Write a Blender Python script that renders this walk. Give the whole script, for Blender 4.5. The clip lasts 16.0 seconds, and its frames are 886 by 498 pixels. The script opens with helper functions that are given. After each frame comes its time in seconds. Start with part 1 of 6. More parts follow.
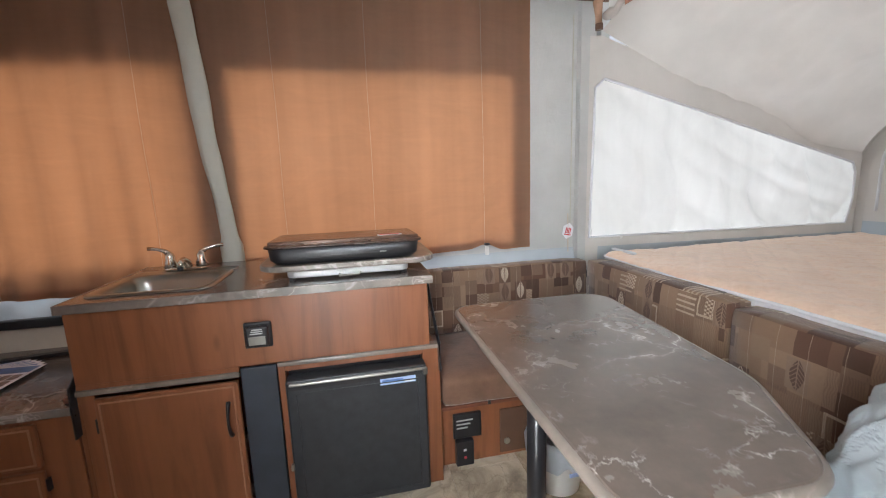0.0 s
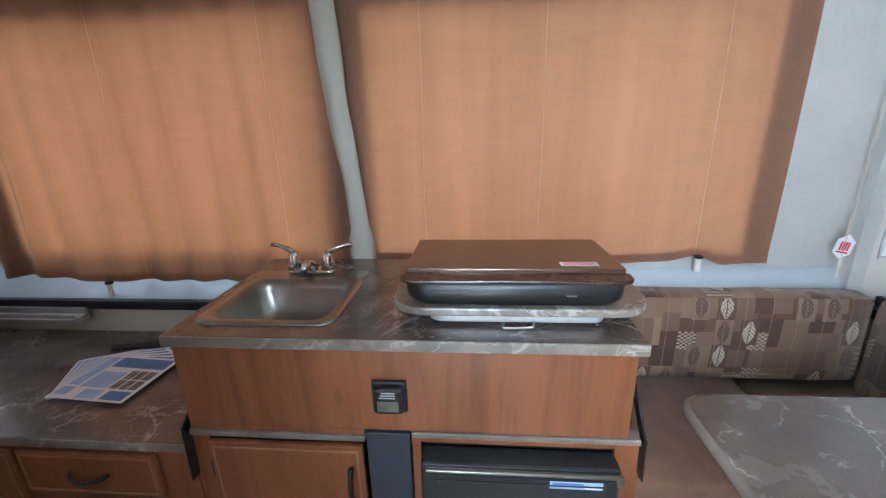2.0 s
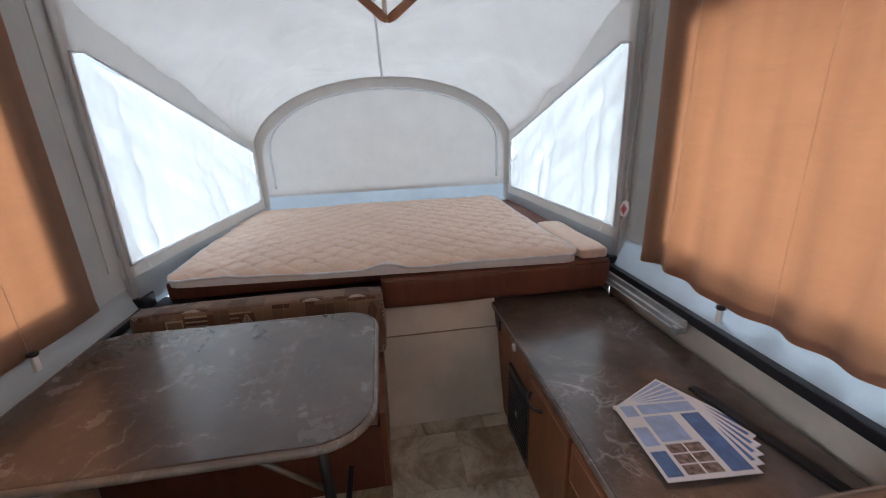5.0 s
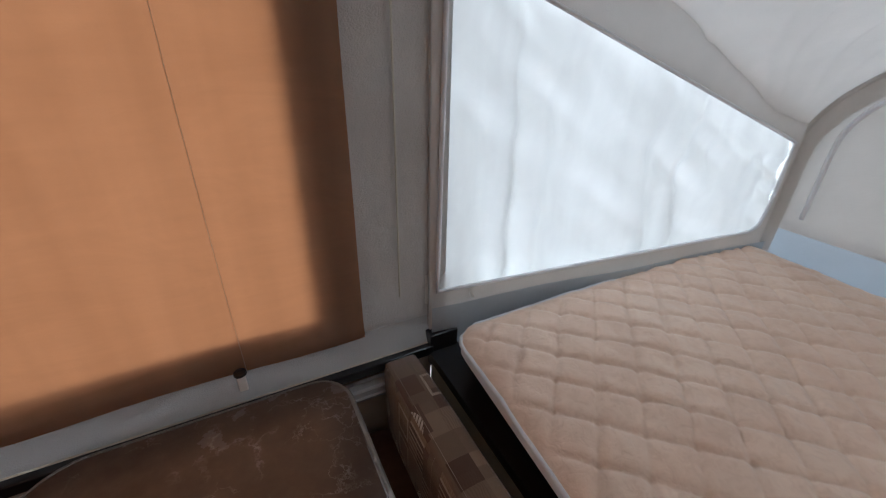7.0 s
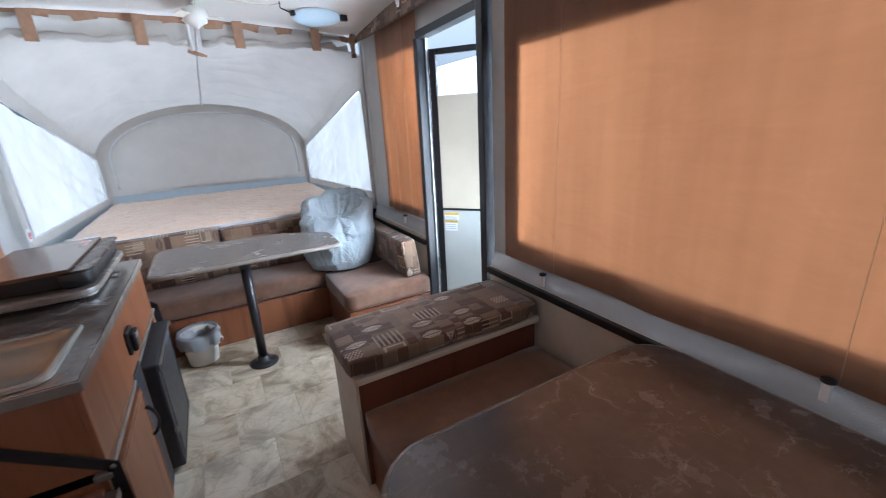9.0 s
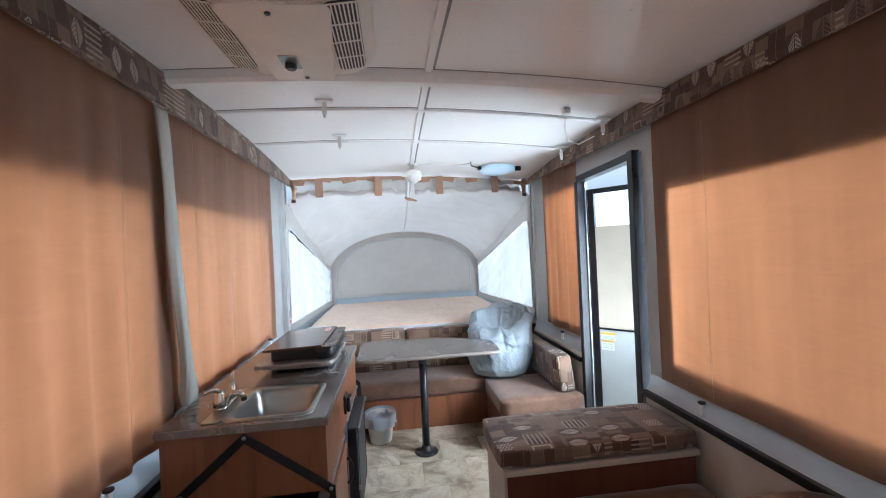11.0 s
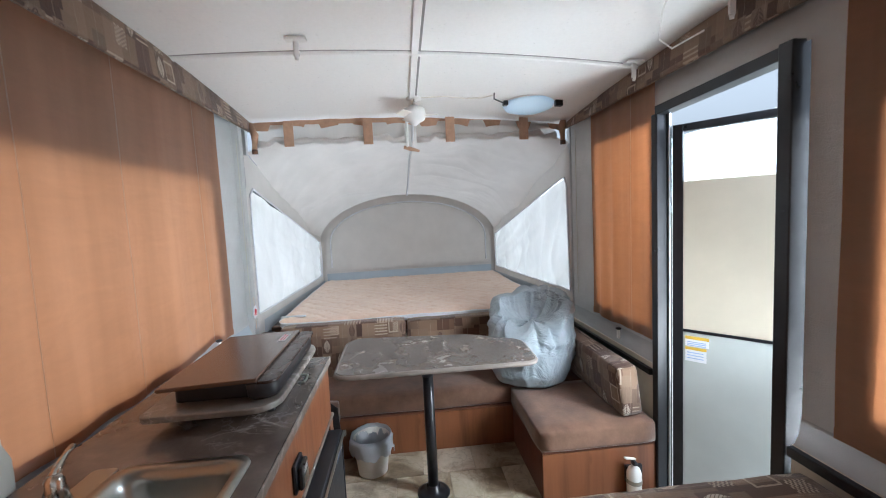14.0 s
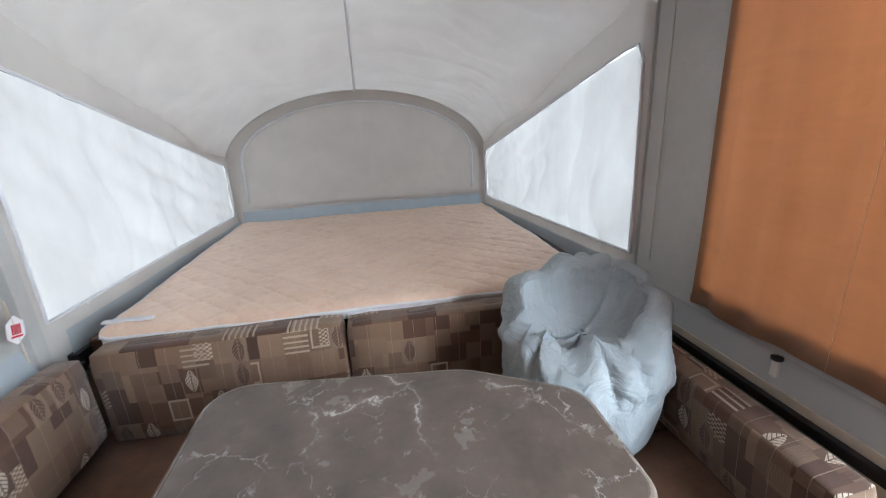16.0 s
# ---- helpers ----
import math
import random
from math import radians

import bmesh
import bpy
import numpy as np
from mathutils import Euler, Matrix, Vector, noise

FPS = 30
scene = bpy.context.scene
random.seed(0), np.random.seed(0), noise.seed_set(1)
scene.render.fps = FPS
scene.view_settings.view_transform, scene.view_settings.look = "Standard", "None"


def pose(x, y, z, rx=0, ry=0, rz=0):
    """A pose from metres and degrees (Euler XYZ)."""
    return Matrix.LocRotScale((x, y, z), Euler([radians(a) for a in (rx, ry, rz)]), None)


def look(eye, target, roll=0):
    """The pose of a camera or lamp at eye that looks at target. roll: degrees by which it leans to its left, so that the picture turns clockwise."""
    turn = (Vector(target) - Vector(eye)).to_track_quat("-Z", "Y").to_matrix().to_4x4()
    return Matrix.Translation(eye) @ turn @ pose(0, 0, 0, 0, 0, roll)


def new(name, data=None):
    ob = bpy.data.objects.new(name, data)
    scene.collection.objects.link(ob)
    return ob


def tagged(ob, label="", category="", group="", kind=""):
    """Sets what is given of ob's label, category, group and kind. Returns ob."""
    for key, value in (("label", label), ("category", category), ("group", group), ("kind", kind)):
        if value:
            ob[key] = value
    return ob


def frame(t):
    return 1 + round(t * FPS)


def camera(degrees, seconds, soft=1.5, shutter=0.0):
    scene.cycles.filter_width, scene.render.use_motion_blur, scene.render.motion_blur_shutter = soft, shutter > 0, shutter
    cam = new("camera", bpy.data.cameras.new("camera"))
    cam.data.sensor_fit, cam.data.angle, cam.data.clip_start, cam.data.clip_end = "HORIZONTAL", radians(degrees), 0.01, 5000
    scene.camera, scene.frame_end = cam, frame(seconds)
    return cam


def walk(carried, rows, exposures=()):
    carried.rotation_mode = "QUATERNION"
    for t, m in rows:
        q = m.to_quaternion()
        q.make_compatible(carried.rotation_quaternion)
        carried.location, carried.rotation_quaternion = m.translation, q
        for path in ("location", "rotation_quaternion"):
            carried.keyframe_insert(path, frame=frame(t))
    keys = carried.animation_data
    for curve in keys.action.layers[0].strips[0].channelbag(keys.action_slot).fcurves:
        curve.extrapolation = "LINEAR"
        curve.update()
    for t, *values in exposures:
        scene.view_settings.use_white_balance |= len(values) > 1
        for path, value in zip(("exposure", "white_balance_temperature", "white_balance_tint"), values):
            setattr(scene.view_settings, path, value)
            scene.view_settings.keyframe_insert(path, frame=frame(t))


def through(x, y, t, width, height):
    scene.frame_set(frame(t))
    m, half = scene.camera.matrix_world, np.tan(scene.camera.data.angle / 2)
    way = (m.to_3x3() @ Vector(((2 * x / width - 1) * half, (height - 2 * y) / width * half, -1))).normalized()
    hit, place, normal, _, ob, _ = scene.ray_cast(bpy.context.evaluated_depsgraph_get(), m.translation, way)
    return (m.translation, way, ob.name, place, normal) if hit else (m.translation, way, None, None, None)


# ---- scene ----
cam = camera(95.1, 16.0, soft=1.0, shutter=0.15)
PATH = [
    (0, (0.358, -0.957, 1.207), (0.785, 0.969, 0.878), -1.9),
    (0.5, (0.396, -0.715, 1.333), (0.826, 1.208, 0.988), -2.0),
    (1, (0.37, -0.573, 1.43), (0.731, 1.358, 1.051), -2.0),
    (1.5, (0.256, -0.426, 1.404), (0.392, 1.515, 0.943), -1.9),
    (2, (0.231, -0.37, 1.361), (0.073, 1.535, 0.771), -1.4),
    (2.5, (0.333, -0.389, 1.342), (-0.184, 1.403, 0.62), -1.4),
    (3, (0.414, -0.414, 1.359), (-0.478, 1.181, 0.548), -2.4),
    (3.5, (0.351, -0.388, 1.397), (-0.883, 0.963, 0.591), -2.9),
    (4, (0.177, -0.305, 1.431), (-1.338, 0.762, 0.68), -2.8),
    (4.5, (0.007, -0.168, 1.441), (-1.733, 0.548, 0.762), -2.3),
    (5, (-0.19, -0.01, 1.422), (-2.076, 0.253, 0.811), -2.3),
    (5.2, (-0.273, 0.029, 1.416), (-2.18, 0.105, 0.817), -2.1),
    (7.3, (-1.642, -0.258, 1.582), (-2.178, -1.97, 0.698), -0.8),
    (7.5, (-1.627, -0.289, 1.565), (-1.952, -2.074, 0.724), -2.3),
    (8, (-1.615, -0.251, 1.574), (-1.12, -2.005, 0.75), -4.1),
    (8.5, (-1.644, 0.034, 1.468), (-0.424, -1.429, 0.856), -1.3),
    (9, (-1.782, 0.1, 1.436), (-0.111, -0.822, 0.837), -3.1),
    (9.5, (-1.956, 0.216, 1.473), (-0.117, -0.349, 0.93), -2.7),
    (10, (-2.062, 0.245, 1.473), (-0.131, -0.118, 1.097), -3.0),
    (10.2, (-2.085, 0.238, 1.467), (-0.133, -0.085, 1.168), -3.0),
    (12.3, (-2.186, 0.185, 1.52), (-0.217, -0.046, 1.778), -2.9),
    (12.5, (-2.166, 0.189, 1.512), (-0.196, -0.044, 1.77), -3.0),
    (13, (-2.006, 0.191, 1.499), (-0.026, -0.037, 1.675), -3.1),
    (13.5, (-1.588, 0.182, 1.509), (0.401, -0.028, 1.521), -3.0),
    (14, (-1.237, 0.118, 1.49), (0.746, -0.075, 1.323), -2.8),
    (14.5, (-0.871, 0.07, 1.425), (1.089, -0.104, 1.069), -2.7),
    (15, (-0.477, 0.059, 1.388), (1.456, -0.097, 0.899), -3.1),
    (15.5, (-0.111, 0.043, 1.394), (1.795, -0.147, 0.82), -3.2),
    (16, (0.177, -0.032, 1.459), (2.065, -0.337, 0.873), -3.0),
]
LIGHTING = [(0.0, 0.93, 5850, 8), (2.0, 1.02, 5100, 3), (3.0, 1.5, 4150, -7), (3.7, 1.48, 4650, -5), (5.0, 1.45, 5200, 4), (7.5, 0.98, 5350, 5), (8.5, 1.2, 4950, 5), (9.5, 1.22, 5050, 5), (12.5, 1.48, 4900, 0), (13.5, 1.16, 5200, 3), (15.0, 0.93, 5450, 6), (16.0, 0.93, 5500, 6)]
walk(cam, [(t, look(eye, target, roll)) for t, eye, target, roll in PATH], LIGHTING)

# ---- light ----
world = bpy.data.worlds.new("sky")
scene.world = world
world.use_nodes = True
wt = world.node_tree
sky = wt.nodes.new("ShaderNodeTexSky")
sky.sky_type, sky.sun_disc = "NISHITA", False
sky.sun_elevation, sky.sun_rotation = radians(74), radians(278)
sky.dust_density, sky.air_density = 8.0, 0.8
wt.nodes["Background"].inputs["Strength"].default_value = 0.15
haze = wt.nodes.new("ShaderNodeHueSaturation")
haze.inputs["Saturation"].default_value, haze.inputs["Value"].default_value = 0.12, 1.05
wt.links.new(sky.outputs[0], haze.inputs["Color"])
wt.links.new(haze.outputs[0], wt.nodes["Background"].inputs["Color"])
sun_data = bpy.data.lights.new("sun", "SUN")
sun_data.energy, sun_data.angle, sun_data.color = 0.9, radians(12), (1.0, 0.95, 0.88)
sun = new("sun", sun_data)
sun.matrix_world = look((-3.4, 0.5, 12), (0, 0, 0))


def window_light(name, eye, target, w, h, watts, spread=180, tint=(0.95, 0.97, 1.0)):
    d = bpy.data.lights.new(name, "AREA")
    d.shape, d.size, d.size_y, d.energy, d.color = "RECTANGLE", w, h, watts, tint
    d.spread = radians(spread)
    ob = new(name, d)
    ob.matrix_world = look(eye, target)
    return ob


window_light("daylight_kitchen_rear", (-1.04, 1.55, 1.3), (-1.04, 0, 1.3), 1.4, 0.9, 1.2)
window_light("daylight_kitchen_front", (0.52, 1.55, 1.3), (0.52, 0, 1.3), 1.4, 0.9, 1.2)
window_light("daylight_entry", (-0.98, -1.55, 1.27), (-0.98, 0, 1.27), 1.4, 0.85, 0.05)
window_light("daylight_entry_front", (1.1, -1.55, 1.27), (1.1, 0, 1.27), 0.7, 0.85, 0.03)
# Fill lamps added at the door to lift galley fronts, floor and ceiling.
window_light("doorway_fill", (-0.02, -1.45, 1.35), (0.48, -0.58, 0.95), 0.26, 0.9, 7.5, 92, (1.0, 0.96, 0.90))
window_light("top_light_fill", (0.33, -1.78, 1.92), (0.25, 0.4, 0.55), 0.5, 0.28, 13)
window_light("doorway_fill_low", (-0.02, -1.45, 0.45), (0.38, -0.58, 1.25), 0.26, 0.8, 8, 92, (1.0, 0.95, 0.87))
for sx in (2.6, -2.85):
    for sy in (1, -1):
        window_light("daylight_bunk", (sx, sy * 1.7, 1.1), (sx, 0, 1.0), 1.7, 0.8, 2.0 if sx > 0 else 1.55)

# ---- materials ----


class Nodes:
    """Small builder of node trees."""

    def __init__(self, name):
        self.mat = bpy.data.materials.new(name)
        self.mat.use_nodes = True
        self.t = self.mat.node_tree
        self.b = self.t.nodes["Principled BSDF"]

    def n(self, kind, out=0, **ins):
        nd = self.t.nodes.new("ShaderNode" + kind)
        for k, v in ins.items():
            if k == "p_operation":
                nd.operation = v
                continue
            if k == "p_data_type":
                nd.data_type = v
                continue
            if k == "p_blend_type":
                nd.blend_type = v
                continue
            if k == "p_feature":
                nd.feature = v
                continue
            if k == "p_noise_dimensions":
                nd.noise_dimensions = v
                continue
            key = int(k[1:]) if k[0] == "i" and k[1:].isdigit() else k.replace("_", " ")
            if isinstance(v, bpy.types.NodeSocket):
                self.t.links.new(v, nd.inputs[key])
            else:
                nd.inputs[key].default_value = v
        return nd.outputs[out]

    def m(self, op, a, b=0.0, c=0.0):
        return self.n("Math", p_operation=op, i0=a, i1=b, i2=c)

    def mix(self, f, a, b, mode="MIX"):
        return self.n("Mix", out=2, p_data_type="RGBA", p_blend_type=mode, i0=f, i6=a, i7=b)

    def ramp(self, f, stops, interp="LINEAR"):
        nd = self.t.nodes.new("ShaderNodeValToRGB")
        nd.color_ramp.interpolation = interp
        while len(nd.color_ramp.elements) < len(stops):
            nd.color_ramp.elements.new(0.5)
        for e, (p, c) in zip(nd.color_ramp.elements, stops):
            e.position, e.color = p, (*c, 1) if len(c) == 3 else c
        self.t.links.new(f, nd.inputs[0])
        return nd.outputs[0]

    def coords(self, which="Object", scale=(1, 1, 1)):
        nd = self.t.nodes.new("ShaderNodeTexCoord")
        return self.n("Mapping", Vector=nd.outputs[which], Scale=scale)

    def noise(self, vec, scale=5.0, detail=4.0, rough=0.55, out=0, distortion=0.0):
        return self.n("TexNoise", out=out, Vector=vec, Scale=scale, Detail=detail, Roughness=rough, Distortion=distortion)

    def set(self, **ins):
        for k, v in ins.items():
            key = k.replace("_", " ")
            if isinstance(v, bpy.types.NodeSocket):
                self.t.links.new(v, self.b.inputs[key])
            else:
                self.b.inputs[key].default_value = v
        return self

    def bump(self, height, strength=0.3, dist=0.002):
        self.set(Normal=self.n("Bump", Height=height, Strength=strength, Distance=dist))
        return self

    def cloth(self, colour, through, share):
        """Diffuse cloth that lets some light through."""
        tr = self.n("BsdfTranslucent", Color=through)
        mixed = self.n("MixShader", i0=share, i1=self.b.outputs[0], i2=tr)
        self.t.links.new(mixed, self.t.nodes["Material Output"].inputs[0])
        return self.mat


def rgb(*c):
    return (*c, 1.0)


def plain(name, col, rough=0.5, metal=0.0, var=0.12, scale=12.0, bump=0.1):
    k = Nodes(name)
    v = k.coords()
    f = k.noise(v, scale, 5)
    g = k.noise(v, scale * 12, 3)
    dark = rgb(*[c * (1 - var) for c in col])
    light = rgb(*[min(1, c * (1 + var)) for c in col])
    k.set(Base_Color=k.mix(k.ramp(f, [(0.3, (0, 0, 0)), (0.7, (1, 1, 1))]), dark, light), Metallic=metal)
    k.set(Roughness=k.n("MapRange", Value=f, To_Min=max(0.03, rough - 0.08), To_Max=min(1, rough + 0.1)))
    return k.bump(g, bump, 0.001).mat


def wood_material(name, base, dark, rough=0.38):
    k = Nodes(name)
    v = k.coords("Object", (15, 15, 1.1))
    a = k.noise(v, 1.0, 6, 0.6, distortion=0.6)
    b = k.noise(k.coords("Object", (75, 75, 2.5)), 1.0, 3)
    c = k.noise(k.coords("Object", (5, 5, 1.2)), 1.0, 3)
    col = k.ramp(a, [(0.22, dark), (0.5, base), (0.8, tuple(x * 1.18 for x in base))])
    col = k.mix(k.m("MULTIPLY", b, 0.22), col, rgb(*[x * 0.7 for x in base]))
    col = k.mix(k.ramp(c, [(0.4, (0, 0, 0)), (0.8, (0.45, 0.45, 0.45))]), col, rgb(*dark))
    knots = k.n("TexVoronoi", Vector=k.coords("Object", (9, 9, 3)), Scale=1.0)
    col = k.mix(k.ramp(knots, [(0.02, (0.5, 0.5, 0.5)), (0.12, (0, 0, 0))]), col, rgb(*[x * 0.55 for x in dark]))
    k.set(Base_Color=col, Roughness=k.n("MapRange", Value=b, To_Min=rough - 0.06, To_Max=rough + 0.1))
    return k.bump(b, 0.08, 0.001).mat


def marble_material(name, base, light, rough=0.22, lo=0.48, wide=1.0):
    k = Nodes(name)
    v = k.coords()
    ridge = k.m("ABSOLUTE", k.m("SUBTRACT", k.noise(v, 2.3, 5, 0.56, distortion=0.9), 0.5))
    ridge2 = k.m("ABSOLUTE", k.m("SUBTRACT", k.noise(k.coords("Object", (5.5, 9.0, 7.0)), 1.0, 4, 0.55, distortion=1.1), 0.5))
    warp = k.noise(v, 3.2, 5, 0.6, out=1)
    wv = k.n("VectorMath", p_operation="MULTIPLY_ADD", i0=warp, i1=(0.55, 0.55, 0.55), i2=v)
    vor = k.n("TexVoronoi", p_feature="DISTANCE_TO_EDGE", Vector=wv, Scale=2.6)
    vor2 = k.n("TexVoronoi", p_feature="DISTANCE_TO_EDGE", Vector=wv, Scale=6.0)
    mask = k.ramp(k.noise(v, 2.1, 4), [(lo, (0.0, 0.0, 0.0)), (lo + 0.12, (1, 1, 1))])
    feather = k.m("MAXIMUM", k.ramp(ridge, [(0.0, (1, 1, 1)), (0.007 * wide, (0.6, 0.6, 0.6)), (0.02 * wide, (0.06, 0.06, 0.06)), (0.032, (0, 0, 0))]),
                  k.ramp(ridge2, [(0.0, (0.6, 0.6, 0.6)), (0.006 * wide, (0.3, 0.3, 0.3)), (0.014 * wide, (0, 0, 0))]))
    vein = k.m("MULTIPLY", k.ramp(vor, [(0.0, (1, 1, 1)), (0.006, (0.75, 0.75, 0.75)), (0.022, (0, 0, 0))]), mask)
    fine = k.m("MULTIPLY", k.ramp(vor2, [(0.0, (0.6, 0.6, 0.6)), (0.014, (0, 0, 0))]), k.m("MULTIPLY", mask, k.noise(v, 9, 2)))
    cloud = k.noise(v, 6, 7, 0.65)
    col = k.ramp(cloud, [(0.3, tuple(c * 0.6 for c in base)), (0.55, base), (0.8, tuple(c * 1.6 for c in base))])
    col = k.mix(k.n("Clamp", Value=k.m("ADD", k.m("MULTIPLY", feather, mask), k.m("MULTIPLY", vein, 0.5))), col, rgb(*light))
    k.set(Base_Color=col, Roughness=k.n("MapRange", Value=k.noise(v, 7, 5), To_Min=rough - 0.02, To_Max=rough + 0.1), Coat_Weight=0.45, Coat_Roughness=0.2)
    return k.bump(k.noise(v, 220, 3), 0.06, 0.0006).mat


def patch_material(name):
    """Woven patchwork upholstery: tan and brown blocks with stripes, frames and leaves."""
    k = Nodes(name)
    uv = k.coords("UV")

    def cells(sx, sy, off):
        q = k.n("VectorMath", p_operation="MULTIPLY_ADD", i0=uv, i1=(1 / sx, 1 / sy, 1), i2=(off, off * 1.7, 0))
        cell = k.n("VectorMath", p_operation="FLOOR", i0=q)
        loc = k.n("VectorMath", p_operation="FRACTION", i0=q)
        val = k.n("TexWhiteNoise", p_noise_dimensions="2D", Vector=cell)
        sep = k.t.nodes.new("ShaderNodeSeparateXYZ")
        k.t.links.new(loc, sep.inputs[0])
        return val, sep.outputs[0], sep.outputs[1]

    r1, u1, v1 = cells(0.088, 0.112, 0.0)
    r2, u2, v2 = cells(0.062, 0.074, 0.37)
    r3, u3, v3 = cells(0.088, 0.098, 0.71)
    tones = [(0.0, (0.24, 0.158, 0.10)), (0.2, (0.105, 0.050, 0.029)), (0.42, (0.28, 0.195, 0.13)), (0.6, (0.155, 0.088, 0.053)),
             (0.74, (0.062, 0.028, 0.016)), (0.88, (0.205, 0.14, 0.092))]
    col = k.ramp(r1, tones, "CONSTANT")
    alt = k.ramp(r2, [(0.0, (0.17, 0.115, 0.075)), (0.3, (0.25, 0.175, 0.115)), (0.55, (0.08, 0.038, 0.022)), (0.8, (0.19, 0.125, 0.082))], "CONSTANT")
    col = k.mix(k.m("GREATER_THAN", k.m("FRACT", k.m("MULTIPLY", r2, 7.3)), 0.58), col, alt)
    # stripes inside some blocks
    stripe = k.m("GREATER_THAN", k.m("SINE", k.m("MULTIPLY", v1, 34.0)), 0.35)
    pick = k.m("GREATER_THAN", k.m("FRACT", k.m("MULTIPLY", r1, 13.7)), 0.90)
    col = k.mix(k.m("MULTIPLY", stripe, pick), col, rgb(0.50, 0.42, 0.33))
    # small chequers
    cu = k.m("GREATER_THAN", k.m("FRACT", k.m("MULTIPLY", u2, 3.0)), 0.5)
    cv = k.m("GREATER_THAN", k.m("FRACT", k.m("MULTIPLY", v2, 5.0)), 0.5)
    ch = k.m("ABSOLUTE", k.m("SUBTRACT", cu, cv))
    pick = k.m("GREATER_THAN", k.m("FRACT", k.m("MULTIPLY", r2, 23.1)), 0.965)
    col = k.mix(k.m("MULTIPLY", ch, pick), col, rgb(0.58, 0.5, 0.4))
    # pale outlined squares
    e = k.m("MAXIMUM", k.m("ABSOLUTE", k.m("SUBTRACT", u1, 0.5)), k.m("ABSOLUTE", k.m("SUBTRACT", v1, 0.5)))
    ring = k.m("MULTIPLY", k.m("GREATER_THAN", e, 0.32), k.m("LESS_THAN", e, 0.40))
    pick = k.m("GREATER_THAN", k.m("FRACT", k.m("MULTIPLY", r1, 31.9)), 0.92)
    col = k.mix(k.m("MULTIPLY", ring, pick), col, rgb(0.56, 0.48, 0.38))
    # leaves
    pick = k.m("GREATER_THAN", k.m("FRACT", k.m("MULTIPLY", r3, 17.3)), 0.70)
    lu = k.m("SUBTRACT", u3, 0.5)
    width = k.m("MULTIPLY", k.m("SINE", k.m("MULTIPLY", v3, math.pi)), 0.24)
    leaf = k.m("MULTIPLY", k.m("LESS_THAN", k.m("ABSOLUTE", lu), width), pick)
    box = k.m("MULTIPLY", k.m("LESS_THAN", k.m("ABSOLUTE", lu), 0.36), pick)
    rib = k.m("GREATER_THAN", k.m("SINE", k.m("MULTIPLY", k.m("ADD", v3, k.m("ABSOLUTE", lu)), 44.0)), 0.72)
    spine = k.m("LESS_THAN", k.m("ABSOLUTE", lu), 0.018)
    dark_leaf = k.m("GREATER_THAN", k.m("FRACT", k.m("MULTIPLY", r3, 71.0)), 0.55)
    ground = k.mix(dark_leaf, rgb(0.10, 0.055, 0.036), rgb(0.25, 0.18, 0.13))
    lc = k.mix(dark_leaf, rgb(0.66, 0.6, 0.5), rgb(0.09, 0.05, 0.035))
    col = k.mix(box, col, ground)
    col = k.mix(k.m("MULTIPLY", leaf, k.m("SUBTRACT", 1.0, k.m("MAXIMUM", rib, spine))), col, lc)
    # thread lines and weave
    line = k.m("GREATER_THAN", k.m("SINE", k.m("MULTIPLY", u3, 6.2832)), 0.9992)
    col = k.mix(line, col, rgb(0.42, 0.35, 0.27))
    weave = k.n("TexWave", Vector=k.coords("UV", (420, 420, 1)), Scale=1.0, Distortion=1.5)
    swirl = k.n("TexWave", Vector=k.coords("UV", (1, 1, 1)), Scale=46.0, Distortion=9.0, Detail=2.0, Detail_Scale=0.6)
    some = k.m("GREATER_THAN", k.m("FRACT", k.m("MULTIPLY", r1, 5.3)), 0.55)
    col = k.mix(k.m("MULTIPLY", k.m("MULTIPLY", swirl, some), 0.42), col, rgb(0.11, 0.062, 0.04))
    g = k.noise(uv, 90, 4)
    col = k.mix(k.m("MULTIPLY", g, 0.55), col, k.mix(0.5, col, rgb(0.1, 0.06, 0.04)))
    col = k.mix(1.0, col, rgb(0.84, 0.80, 0.77), "MULTIPLY")
    k.set(Base_Color=col, Roughness=0.85, Sheen_Weight=0.25)
    return k.bump(weave, 0.15, 0.001).mat


